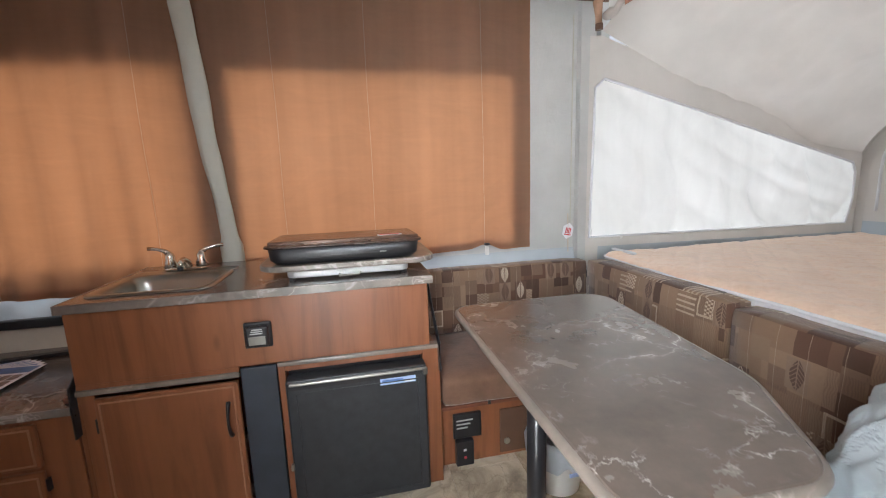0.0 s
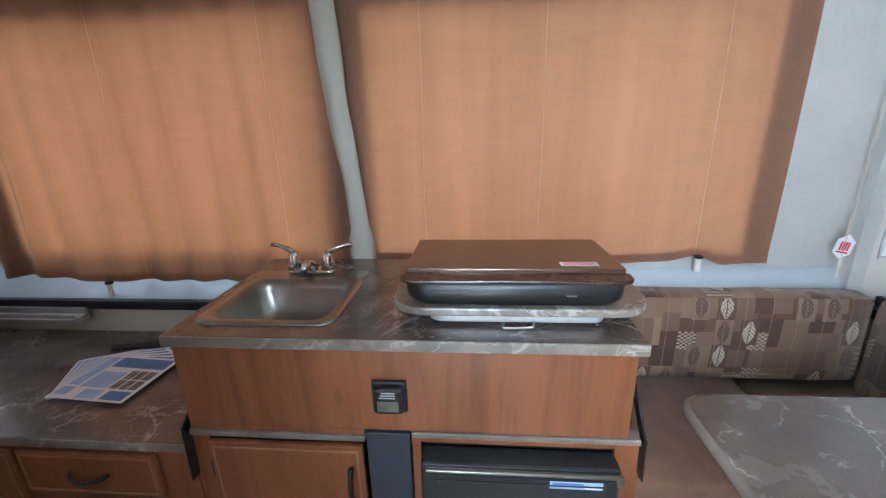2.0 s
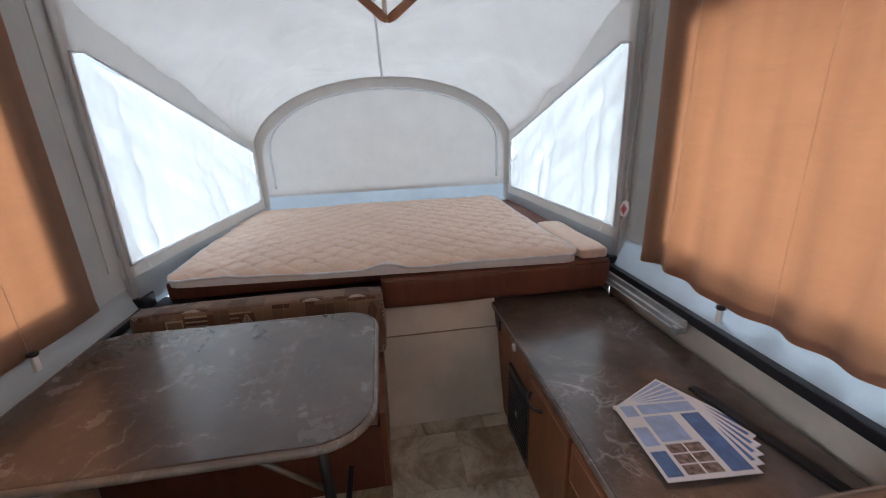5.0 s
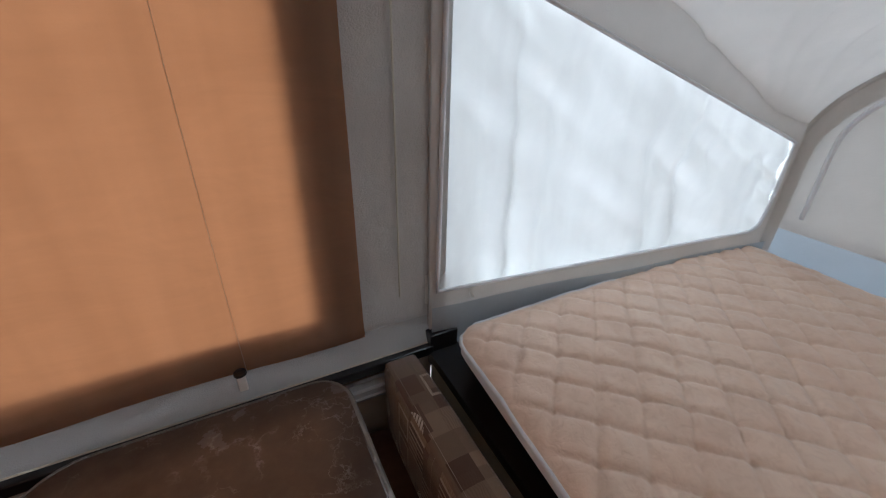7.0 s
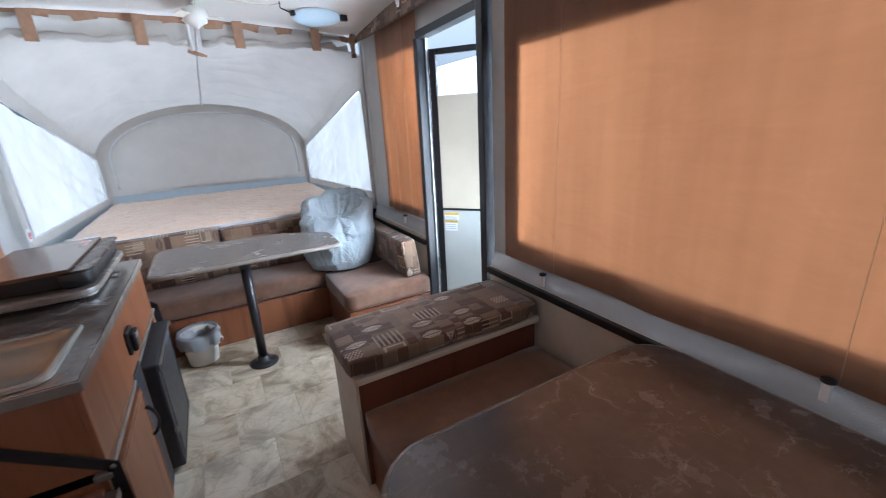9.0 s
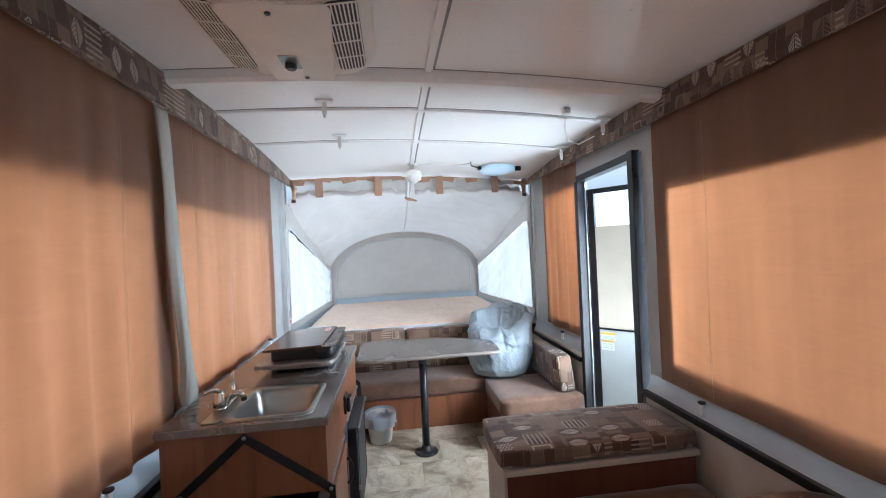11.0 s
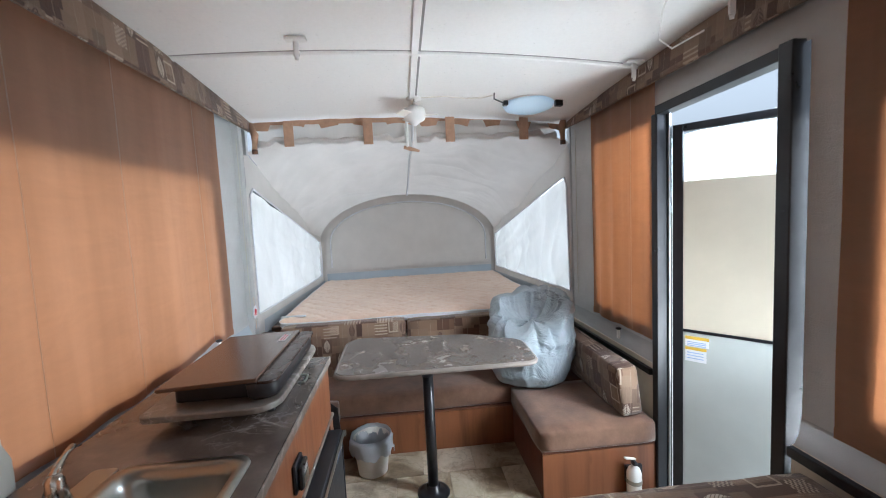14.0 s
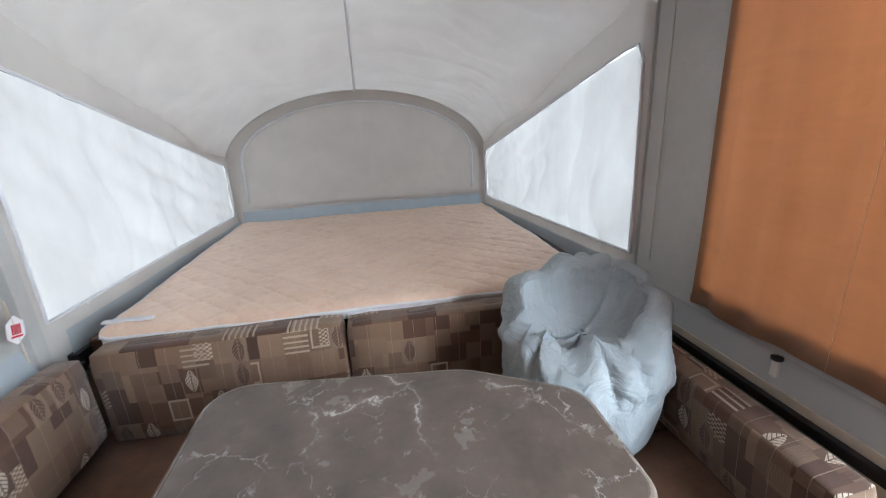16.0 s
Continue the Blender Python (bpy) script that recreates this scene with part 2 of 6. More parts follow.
def curtain_material():
    k = Nodes("tan_curtain_cloth")
    v = k.coords()
    # Upright streaks put fold shading into the cloth colour.
    fold = k.noise(k.coords("Object", (7, 7, 0.5)), 1.0, 3)
    fine = k.noise(v, 260, 2)
    col = k.mix(k.ramp(fold, [(0.35, (0, 0, 0)), (0.7, (1, 1, 1))]), rgb(0.25, 0.165, 0.112), rgb(0.33, 0.218, 0.148))
    col = k.mix(k.m("MULTIPLY", fine, 0.25), col, rgb(0.23, 0.145, 0.10))
    k.set(Base_Color=col, Roughness=0.9, Sheen_Weight=0.2)
    slub = k.noise(k.coords("Object", (3, 3, 60)), 1.0, 3)
    k.bump(k.m("ADD", k.m("MULTIPLY", fine, 0.3), k.noise(v, 16, 5, 0.6, distortion=0.8)), 0.3, 0.004)
    # Shading of folds and wrinkles also goes into the translucent colour.
    wrinkle_shade = k.noise(k.coords("Object", (3.0, 3.0, 7.0)), 1.0, 6, 0.62, distortion=2.2)
    thin = k.mix(k.ramp(k.m("MULTIPLY", k.m("ADD", k.m("ADD", fold, k.m("MULTIPLY", slub, 0.35)), k.m("MULTIPLY", wrinkle_shade, 1.0)), 0.43), [(0.33, (0, 0, 0)), (0.68, (1, 1, 1))]), rgb(0.52, 0.202, 0.078), rgb(0.72, 0.293, 0.120))
    return k.cloth(col, thin, 0.42)


def canvas_material(name, col, through, share, crumple=0.4):
    k = Nodes(name)
    v = k.coords()
    f, g = k.noise(v, 5, 5), k.noise(v, 300, 2)
    c = k.mix(k.ramp(f, [(0.3, (0, 0, 0)), (0.75, (1, 1, 1))]), rgb(*[x * 0.88 for x in col]), rgb(*col))
    k.set(Base_Color=c, Roughness=0.75)
    k.bump(k.m("ADD", k.m("MULTIPLY", g, 0.3), k.m("ADD", k.noise(v, 14, 4), k.m("MULTIPLY", k.noise(k.coords("Object", (3, 3, 6)), 1.0, 2, 0.5, distortion=0.5), 1.0))), crumple, 0.010)
    return k.cloth(c, rgb(*through), share)


def tile_material():
    k = Nodes("stone_look_vinyl")
    v = k.coords()
    info = k.t.nodes.new("ShaderNodeObjectInfo")
    shift = k.n("VectorMath", p_operation="MULTIPLY_ADD", i0=info.outputs["Random"], i1=(31.0, 17.0, 5.0), i2=v)
    a = k.noise(shift, 3.6, 8, 0.66, distortion=1.0)
    b = k.noise(shift, 22.0, 6, 0.6)
    col = k.ramp(a, [(0.30, (0.10, 0.072, 0.044)), (0.42, (0.28, 0.215, 0.14)), (0.52, (0.54, 0.46, 0.335)), (0.70, (0.76, 0.69, 0.57))])
    tint = k.ramp(info.outputs["Random"], [(0.0, (0.16, 0.13, 0.08)), (0.35, (0.55, 0.47, 0.34)), (0.7, (0.30, 0.20, 0.12)), (1.0, (0.62, 0.57, 0.48))])
    col = k.mix(0.32, col, tint)
    vein = k.n("TexVoronoi", p_feature="DISTANCE_TO_EDGE", Vector=k.n("VectorMath", p_operation="MULTIPLY_ADD",
               i0=k.noise(shift, 6, 4, out=1), i1=(0.25, 0.25, 0.25), i2=shift), Scale=7.0)
    col = k.mix(k.m("MULTIPLY", k.ramp(vein, [(0.0, (0.6, 0.6, 0.6)), (0.03, (0, 0, 0))]), b), col, rgb(0.11, 0.08, 0.055))
    k.set(Base_Color=col, Roughness=k.n("MapRange", Value=b, To_Min=0.3, To_Max=0.5))
    return k.bump(b, 0.12, 0.002).mat


def suede_material(name, col):
    k = Nodes(name)
    v = k.coords()
    a, b = k.noise(v, 7, 6, 0.65), k.noise(v, 70, 4)
    c = k.ramp(a, [(0.32, tuple(x * 0.68 for x in col)), (0.68, tuple(min(0.9, x * 1.28) for x in col))])
    c = k.mix(k.m("MULTIPLY", b, 0.35), c, rgb(*[x * 0.6 for x in col]))
    k.set(Base_Color=c, Roughness=0.9, Sheen_Weight=0.5, Sheen_Roughness=0.4)
    return k.bump(b, 0.35, 0.003).mat


M_WOOD = wood_material("cherry_laminate", (0.245, 0.092, 0.038), (0.115, 0.038, 0.016))
M_WOODGLINT = wood_material("highlit_cherry_edge", (0.36, 0.18, 0.10), (0.24, 0.10, 0.05))
M_DARKWOOD = wood_material("dark_cherry_laminate", (0.17, 0.06, 0.034), (0.10, 0.032, 0.02))
M_MARBLE = marble_material("dark_marble_laminate", (0.120, 0.094, 0.079), (0.38, 0.34, 0.31), 0.20, 0.54, 0.7)


def crackle_material(name, base, vein=1.0):
    """Brown-grey stone print with thin branching white cracks of uneven strength."""
    k = Nodes(name)
    v = k.coords()
    warp = k.n("VectorMath", p_operation="MULTIPLY_ADD", i0=k.noise(v, 4.5, 6, 0.62, out=1), i1=(0.30, 0.30, 0.30), i2=v)
    big = k.n("TexVoronoi", p_feature="DISTANCE_TO_EDGE", Vector=warp, Scale=3.3)
    small = k.n("TexVoronoi", p_feature="DISTANCE_TO_EDGE", Vector=warp, Scale=8.5)
    strong = k.ramp(k.noise(v, 3.4, 4), [(0.47, (0, 0, 0)), (0.64, (1, 1, 1))])
    beads = k.ramp(k.noise(v, 26, 4), [(0.36, (0.12, 0.12, 0.12)), (0.58, (1, 1, 1))])
    core = k.m("MULTIPLY", k.ramp(big, [(0.0, (1, 1, 1)), (0.007, (0.7, 0.7, 0.7)), (0.016, (0.10, 0.10, 0.10)), (0.04, (0, 0, 0))]), k.m("MULTIPLY", strong, beads))
    thin = k.m("MULTIPLY", k.ramp(small, [(0.0, (0.75, 0.75, 0.75)), (0.012, (0.3, 0.3, 0.3)), (0.026, (0, 0, 0))]), k.m("MULTIPLY", k.ramp(k.noise(v, 5.2, 4, 0.6), [(0.50, (0, 0, 0)), (0.62, (1, 1, 1))]), beads))
    halo = k.m("MULTIPLY", k.ramp(big, [(0.0, (0.28, 0.28, 0.28)), (0.12, (0, 0, 0))]), strong)
    cloud = k.noise(v, 7, 7, 0.66)
    col = k.ramp(cloud, [(0.3, tuple(c * 0.7 for c in base)), (0.55, base), (0.8, tuple(c * 1.5 for c in base))])
    col = k.mix(k.m("MULTIPLY", halo, vein), col, rgb(0.30, 0.255, 0.22))
    col = k.mix(k.m("MULTIPLY", k.n("Clamp", Value=k.m("MAXIMUM", core, thin)), vein), col, rgb(0.64, 0.60, 0.56))
    k.set(Base_Color=col, Roughness=k.n("MapRange", Value=k.noise(v, 7, 5), To_Min=0.20, To_Max=0.32), Coat_Weight=0.45, Coat_Roughness=0.2)
    return k.bump(k.noise(v, 220, 3), 0.06, 0.0006).mat


M_REARTABLE = crackle_material("dark_veined_laminate", (0.102, 0.075, 0.062), 0.34)
M_TABLE = crackle_material("veined_marble_laminate", (0.122, 0.097, 0.081))
M_EDGE = marble_material("worn_marble_edging", (0.20, 0.17, 0.145), (0.5, 0.46, 0.42), 0.4)
M_PATCH = patch_material("patchwork_upholstery")
M_SUEDE = suede_material("brown_suede", (0.185, 0.100, 0.062))
M_CURTAIN = curtain_material()
M_CANVAS = canvas_material("grey_tent_canvas", (0.66, 0.63, 0.60), (0.63, 0.60, 0.56), 0.155)
M_DIMMER = canvas_material("thin_dimming_cloth", (0.55, 0.53, 0.5), (0.9, 0.84, 0.76), 0.85)
M_WALLCANVAS = canvas_material("lined_grey_canvas", (0.575, 0.58, 0.57), (0.5, 0.48, 0.45), 0.04, 0.85)
M_BAND = canvas_material("blue_grey_vinyl", (0.48, 0.52, 0.555), (0.42, 0.48, 0.54), 0.2)
M_SKIRT = canvas_material("grey_vinyl_skirt", (0.44, 0.445, 0.445), (0.4, 0.4, 0.4), 0.03)


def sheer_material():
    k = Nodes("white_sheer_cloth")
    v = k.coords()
    # Drape shading painted into both cloth colours as upright streaks; drives the bump too.
    fold_shade = k.noise(k.coords("Object", (6.5, 6.5, 0.9)), 1.0, 3, 0.5, distortion=0.5)
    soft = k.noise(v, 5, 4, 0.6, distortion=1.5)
    f = k.ramp(k.m("MULTIPLY", k.m("ADD", k.m("MULTIPLY", fold_shade, 1.4), k.m("MULTIPLY", soft, 0.6)), 0.5), [(0.30, (0, 0, 0)), (0.68, (1, 1, 1))])
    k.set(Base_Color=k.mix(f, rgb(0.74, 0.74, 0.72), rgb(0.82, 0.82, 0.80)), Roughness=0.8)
    k.bump(k.m("ADD", fold_shade, k.m("MULTIPLY", k.noise(v, 240, 2), 0.1)), 0.5, 0.012)
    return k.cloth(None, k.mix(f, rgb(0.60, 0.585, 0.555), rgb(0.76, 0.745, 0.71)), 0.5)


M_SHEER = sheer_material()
M_STRAPCLOTH = canvas_material("grey_pole_cover", (0.60, 0.59, 0.51), (0.4, 0.4, 0.36), 0.1)
M_CEIL = plain("white_roof_panel", (0.88, 0.87, 0.85), 0.30, 0, 0.02, 60, 0.03)
M_SHADELINE = plain("grey_shade_line", (0.26, 0.25, 0.24), 0.7, 0, 0.1, 20, 0.1)
M_WHITE = plain("white_plastic", (0.78, 0.77, 0.74), 0.4, 0, 0.04, 8, 0.03)
M_CREAM = plain("cream_plastic", (0.80, 0.76, 0.68), 0.42, 0, 0.05, 7, 0.03)
M_BLACK = plain("black_plastic", (0.014, 0.014, 0.016), 0.35, 0, 0.2, 20, 0.06)
M_FRIDGE = plain("black_textured_door", (0.024, 0.026, 0.030), 0.42, 0, 0.2, 30, 0.12)
M_SLATE = plain("charcoal_panel", (0.035, 0.042, 0.055), 0.5, 0, 0.15, 14, 0.06)
M_BLKMETAL = plain("black_painted_metal", (0.02, 0.02, 0.023), 0.3, 0.3, 0.2, 16, 0.05)
M_STEEL = plain("stainless_steel", (0.36, 0.36, 0.33), 0.30, 1.0, 0.08, 9, 0.05)
M_NICKEL = plain("brushed_nickel", (0.62, 0.58, 0.53), 0.16, 1.0, 0.05, 12, 0.02)
M_ALU = plain("aluminium_rail", (0.60, 0.60, 0.60), 0.38, 0.9, 0.1, 14, 0.06)
M_ENAMEL = plain("grey_enamel", (0.55, 0.56, 0.56), 0.3, 0.2, 0.06, 9, 0.03)
M_BROWNLID = plain("brown_enamel", (0.16, 0.095, 0.065), 0.2, 0.3, 0.06, 6, 0.02)
M_DARKLID = plain("dark_brown_enamel", (0.055, 0.032, 0.024), 0.25, 0.2, 0.08, 8, 0.03)
M_BEIGE = plain("beige_vinyl_board", (0.60, 0.54, 0.45), 0.55, 0, 0.12, 5, 0.05)


def quilt_material():
    """Satin-faced tan quilting with fine puckers along the stitching."""
    k = Nodes("quilted_tan_cover")
    v = k.coords()
    f = k.noise(v, 5, 5)
    pucker = k.noise(v, 38, 4, 0.6, distortion=1.2)
    col = k.mix(k.ramp(f, [(0.3, (0, 0, 0)), (0.7, (1, 1, 1))]), rgb(0.74, 0.54, 0.41), rgb(0.84, 0.65, 0.51))
    # Pucker hollows have their shade put into the colour.
    col = k.mix(k.ramp(pucker, [(0.35, (0.35, 0.35, 0.35)), (0.55, (0, 0, 0))]), col, rgb(0.64, 0.44, 0.32))
    k.set(Base_Color=col, Roughness=k.n("MapRange", Value=pucker, To_Min=0.42, To_Max=0.62), Sheen_Weight=0.3)
    return k.bump(k.m("ADD", pucker, k.m("MULTIPLY", k.noise(v, 300, 2), 0.15)), 0.5, 0.006).mat


M_QUILT = quilt_material()
M_PIPING = plain("white_piping", (0.72, 0.73, 0.76), 0.7, 0, 0.05, 20, 0.1)


def nylon_material():
    """Thin crinkled nylon with crisp creases."""
    k = Nodes("blue_grey_nylon")
    v = k.coords()
    f = k.noise(v, 6, 5)
    fold = k.m("ABSOLUTE", k.m("SUBTRACT", k.noise(v, 7, 4, 0.55, distortion=1.0), 0.5))
    k.set(Base_Color=k.mix(k.ramp(f, [(0.3, (0, 0, 0)), (0.7, (1, 1, 1))]), rgb(0.30, 0.35, 0.38), rgb(0.37, 0.425, 0.46)), Roughness=0.55)
    return k.bump(k.m("ADD", k.ramp(fold, [(0.0, (0, 0, 0)), (0.10, (1, 1, 1))]), k.m("MULTIPLY", k.noise(v, 260, 2), 0.06)), 0.45, 0.008).mat


M_BAG = nylon_material()
M_PAPER = plain("white_paper", (0.80, 0.81, 0.84), 0.5, 0, 0.03, 10, 0.0)
M_BLUE = plain("blue_print", (0.10, 0.19, 0.42), 0.45, 0, 0.25, 30, 0.0)
M_LBLUE = plain("pale_blue_print", (0.38, 0.50, 0.74), 0.45, 0, 0.15, 30, 0.0)
M_PHOTO = plain("photo_print", (0.20, 0.15, 0.13), 0.45, 0, 0.9, 60, 0.0)
M_RED = plain("red_print", (0.60, 0.05, 0.07), 0.5, 0, 0.1, 20, 0.0)
M_YELLOW = plain("yellow_print", (0.75, 0.50, 0.06), 0.5, 0, 0.08, 20, 0.0)
M_TAN = plain("tan_webbing", (0.42, 0.26, 0.17), 0.85, 0, 0.12, 40, 0.2)
M_DOORPANEL = plain("cream_door_skin", (0.60, 0.54, 0.43), 0.45, 0, 0.06, 4, 0.03)
M_DOORLOW = plain("pale_door_skin", (0.52, 0.55, 0.53), 0.42, 0, 0.06, 4, 0.03)
M_GROUND = plain("pale_concrete_ground", (0.36, 0.35, 0.32), 0.9, 0, 0.2, 1.5, 0.3)
M_CORD = plain("pale_cord", (0.62, 0.55, 0.46), 0.8, 0, 0.1, 60, 0.1)
M_THREAD = plain("tan_thread", (0.55, 0.42, 0.32), 0.8, 0, 0.1, 60, 0.1)
M_LINER = canvas_material("clear_bin_liner", (0.50, 0.53, 0.57), (0.6, 0.63, 0.67), 0.5)
M_TILE = tile_material()
M_GROUT = plain("vinyl_joint", (0.30, 0.25, 0.18), 0.8, 0, 0.2, 20, 0.1)


def glass_material():
    k = Nodes("clear_glass")
    k.set(Base_Color=rgb(0.95, 0.97, 0.97), Roughness=0.02, Transmission_Weight=1.0, IOR=1.05)
    return k.mat


M_GLASS = glass_material()

# ---- mesh helpers ----
BASE = {}


def thing(name, at, label, category, group="", kind=""):
    """An Empty at the base of a thing; its parts are built in world places and hang from it."""
    ob = new(name)
    ob.location = at
    ob.empty_display_size = 0.05
    BASE[ob.name] = Vector(at)
    return tagged(ob, label, category, group, kind)


def part(name, bm, material, parent=None, label="", smooth=False):
    """Links a bmesh, given in world places, as one mesh object under a thing or under a part."""
    base = BASE[parent.name] if parent else Vector((0, 0, 0))
    bmesh.ops.translate(bm, verts=bm.verts, vec=-base)
    bm.normal_update()
    uv = bm.loops.layers.uv.new("box")
    for f in bm.faces:
        n = [abs(c) for c in f.normal]
        a, b = ((1, 2), (0, 2), (0, 1))[n.index(max(n))]
        f.smooth = smooth
        for lp in f.loops:
            co = lp.vert.co + base
            lp[uv].uv = (co[a], co[b])
    me = bpy.data.meshes.new(name)
    bm.to_mesh(me)
    bm.free()
    me.materials.append(material)
    ob = new(name, me)
    if parent:
        ob.parent = parent
        BASE[ob.name] = base
    if label:
        ob["label"] = label
    return ob


def structure(name, bm, material, label, category, smooth=False):
    return tagged(part(name, bm, material, None, "", smooth), label, category, "", "structure")


def box(x0, x1, y0, y1, z0, z1, bevel=0.004, seg=2, bm=None):
    own = bmesh.new()
    bmesh.ops.create_cube(own, size=1)
    for v in own.verts:
        v.co = Vector(((x0 + x1) / 2 + v.co.x * (x1 - x0), (y0 + y1) / 2 + v.co.y * (y1 - y0), (z0 + z1) / 2 + v.co.z * (z1 - z0)))
    if bevel:
        bmesh.ops.bevel(own, geom=own.edges[:], offset=min(bevel, 0.45 * min(x1 - x0, y1 - y0, z1 - z0)), segments=seg, profile=0.5, affect="EDGES")
    return merged(bm, own)


def merged(bm, own):
    if bm is None:
        return own
    me = bpy.data.meshes.new("tmp")
    own.to_mesh(me)
    own.free()
    bm.from_mesh(me)
    bpy.data.meshes.remove(me)
    return bm


def tube(points, radius, sides=10, bm=None, closed=False):
    """A round rod along points; radius may be a list."""
    pts = [Vector(p) for p in points]
    own = bmesh.new()
    rings = []
    up = Vector((0.13, 0.21, 0.97)).normalized()
    for i, p in enumerate(pts):
        if closed:
            d = pts[(i + 1) % len(pts)] - pts[i - 1]
        else:
            d = pts[min(i + 1, len(pts) - 1)] - pts[max(i - 1, 0)]
        d.normalize()
        a = d.cross(up)
        if a.length < 0.05:
            a = d.cross(Vector((1, 0, 0)))
        a.normalize()
        b = d.cross(a)
        r = radius[i] if isinstance(radius, (list, tuple)) else radius
        rings.append([own.verts.new(p + r * (math.cos(2 * math.pi * j / sides) * a + math.sin(2 * math.pi * j / sides) * b)) for j in range(sides)])
    n = len(rings)
    for i in range(n if closed else n - 1):
        q, w = rings[i], rings[(i + 1) % n]
        for j in range(sides):
            own.faces.new((q[j], q[(j + 1) % sides], w[(j + 1) % sides], w[j]))
    if not closed:
        own.faces.new(rings[0][::-1])
        own.faces.new(rings[-1])
    bmesh.ops.recalc_face_normals(own, faces=own.faces)
    return merged(bm, own)


def lathe(cx, cy, profile, sides=32, bm=None):
    """Turned solid round an upright axis from (radius, height) pairs."""
    own = bmesh.new()
    rings = [[own.verts.new((cx + r * math.cos(2 * math.pi * j / sides), cy + r * math.sin(2 * math.pi * j / sides), z)) for j in range(sides)] for r, z in profile]
    for q, w in zip(rings, rings[1:]):
        for j in range(sides):
            own.faces.new((q[j], q[(j + 1) % sides], w[(j + 1) % sides], w[j]))
    own.faces.new(rings[0][::-1])
    own.faces.new(rings[-1])
    bmesh.ops.recalc_face_normals(own, faces=own.faces)
    return merged(bm, own)


def slab(outline, z0, z1, bevel=0.006, bm=None):
    """A flat plate with the given outline in x and y."""
    own = bmesh.new()
    low = [own.verts.new((x, y, z0)) for x, y in outline]
    f = own.faces.new(low)
    ext = bmesh.ops.extrude_face_region(own, geom=[f])
    bmesh.ops.translate(own, verts=[v for v in ext["geom"] if isinstance(v, bmesh.types.BMVert)], vec=(0, 0, z1 - z0))
    bmesh.ops.recalc_face_normals(own, faces=own.faces)
    if bevel:
        rim = [e for e in own.edges if abs(e.verts[0].co.z - e.verts[1].co.z) < 1e-6]
        bmesh.ops.bevel(own, geom=rim, offset=bevel, segments=2, profile=0.5, affect="EDGES")
    return merged(bm, own)


def rounded(x0, x1, y0, y1, r, n=6):
    """A rounded rectangle; r is one radius or four, from (x1, y1) anticlockwise."""
    rs = r if isinstance(r, (list, tuple)) else [r] * 4
    out = []
    for (cx, cy, a0), q in zip(((x1, y1, 0), (x0, y1, 90), (x0, y0, 180), (x1, y0, 270)), rs):
        mx, my = (cx - q if cx == x1 else cx + q), (cy - q if cy == y1 else cy + q)
        out += [(mx + q * math.cos(radians(a0 + 90 * i / n)), my + q * math.sin(radians(a0 + 90 * i / n))) for i in range(n + 1)]
    return out


def sheet(fn, nu, nv):
    """A grid of quads from fn(u, v) with u and v from 0 to 1."""
    own = bmesh.new()
    g = [[own.verts.new(fn(i / nu, j / nv)) for j in range(nv + 1)] for i in range(nu + 1)]
    for i in range(nu):
        for j in range(nv):
            own.faces.new((g[i][j], g[i + 1][j], g[i + 1][j + 1], g[i][j + 1]))
    return own


def between(outer, inner):
    """A band of quads between two closed lines with the same number of points."""
    own = bmesh.new()
    a = [own.verts.new(p) for p in outer]
    b = [own.verts.new(p) for p in inner]
    n = len(a)
    for i in range(n):
        own.faces.new((a[i], a[(i + 1) % n], b[(i + 1) % n], b[i]))
    return own


def cushion(x0, x1, y0, y1, z0, z1, soft=0.035, puff=0.008, seed=0):
    """A stuffed cushion with rounded edges and slightly uneven sides."""
    own = box(x0, x1, y0, y1, z0, z1, 0)
    bmesh.ops.subdivide_edges(own, edges=own.edges[:], cuts=7, use_grid_fill=True)
    c = Vector(((x0 + x1) / 2, (y0 + y1) / 2, (z0 + z1) / 2))
    h = Vector(((x1 - x0) / 2, (y1 - y0) / 2, (z1 - z0) / 2))
    for v in own.verts:
        d = v.co - c
        k = Vector([max(-h[i] + soft, min(h[i] - soft, d[i])) for i in range(3)])
        e = d - k
        if e.length > 1e-6 and sum(1 for i in range(3) if abs(e[i]) > 1e-6) > 1:
            e = e.normalized() * soft
        v.co = c + k + e
        w = noise.noise((v.co + Vector((seed * 3.1, 0, 0))) * 5.0)
        n = Vector([d[i] / h[i] for i in range(3)])
        out = 1 - min(1, sorted(abs(q) for q in n)[1])
        v.co += n.normalized() * (w * 0.006 + out * puff)
    return own


def place(bm, m):
    bmesh.ops.transform(bm, matrix=m, verts=bm.verts)
    return bm


W = 1.15
XA, XB = 1.76, -2.06

# ---- ground and shell ----
structure("ground", slab(rounded(-400, 400, -400, 400, 5), -0.75, -0.62, 0), M_GROUND, "pale concrete yard that the camper stands on", "ground")


def sky_glow():
    k = Nodes("bright_hazy_sky")
    f = k.noise(k.coords("Object", (0.02, 0.02, 0.05)), 1.0, 4)
    k.set(Base_Color=rgb(0.7, 0.72, 0.74), Roughness=1.0, Emission_Color=k.mix(f, rgb(0.95, 0.97, 1.0), rgb(1.0, 0.99, 0.97)), Emission_Strength=0.85)
    return k.mat


structure("backdrop", sheet(lambda u, v: (-100 + 320 * u, -62, -0.62 + 17 * v), 16, 2), sky_glow(), "bright hazy sky beyond the yard", "backdrop")
structure("floor", box(XB, XA, -W, W, -0.06, -0.012, 0), M_GROUT, "camper floor board under vinyl tiles", "floor")


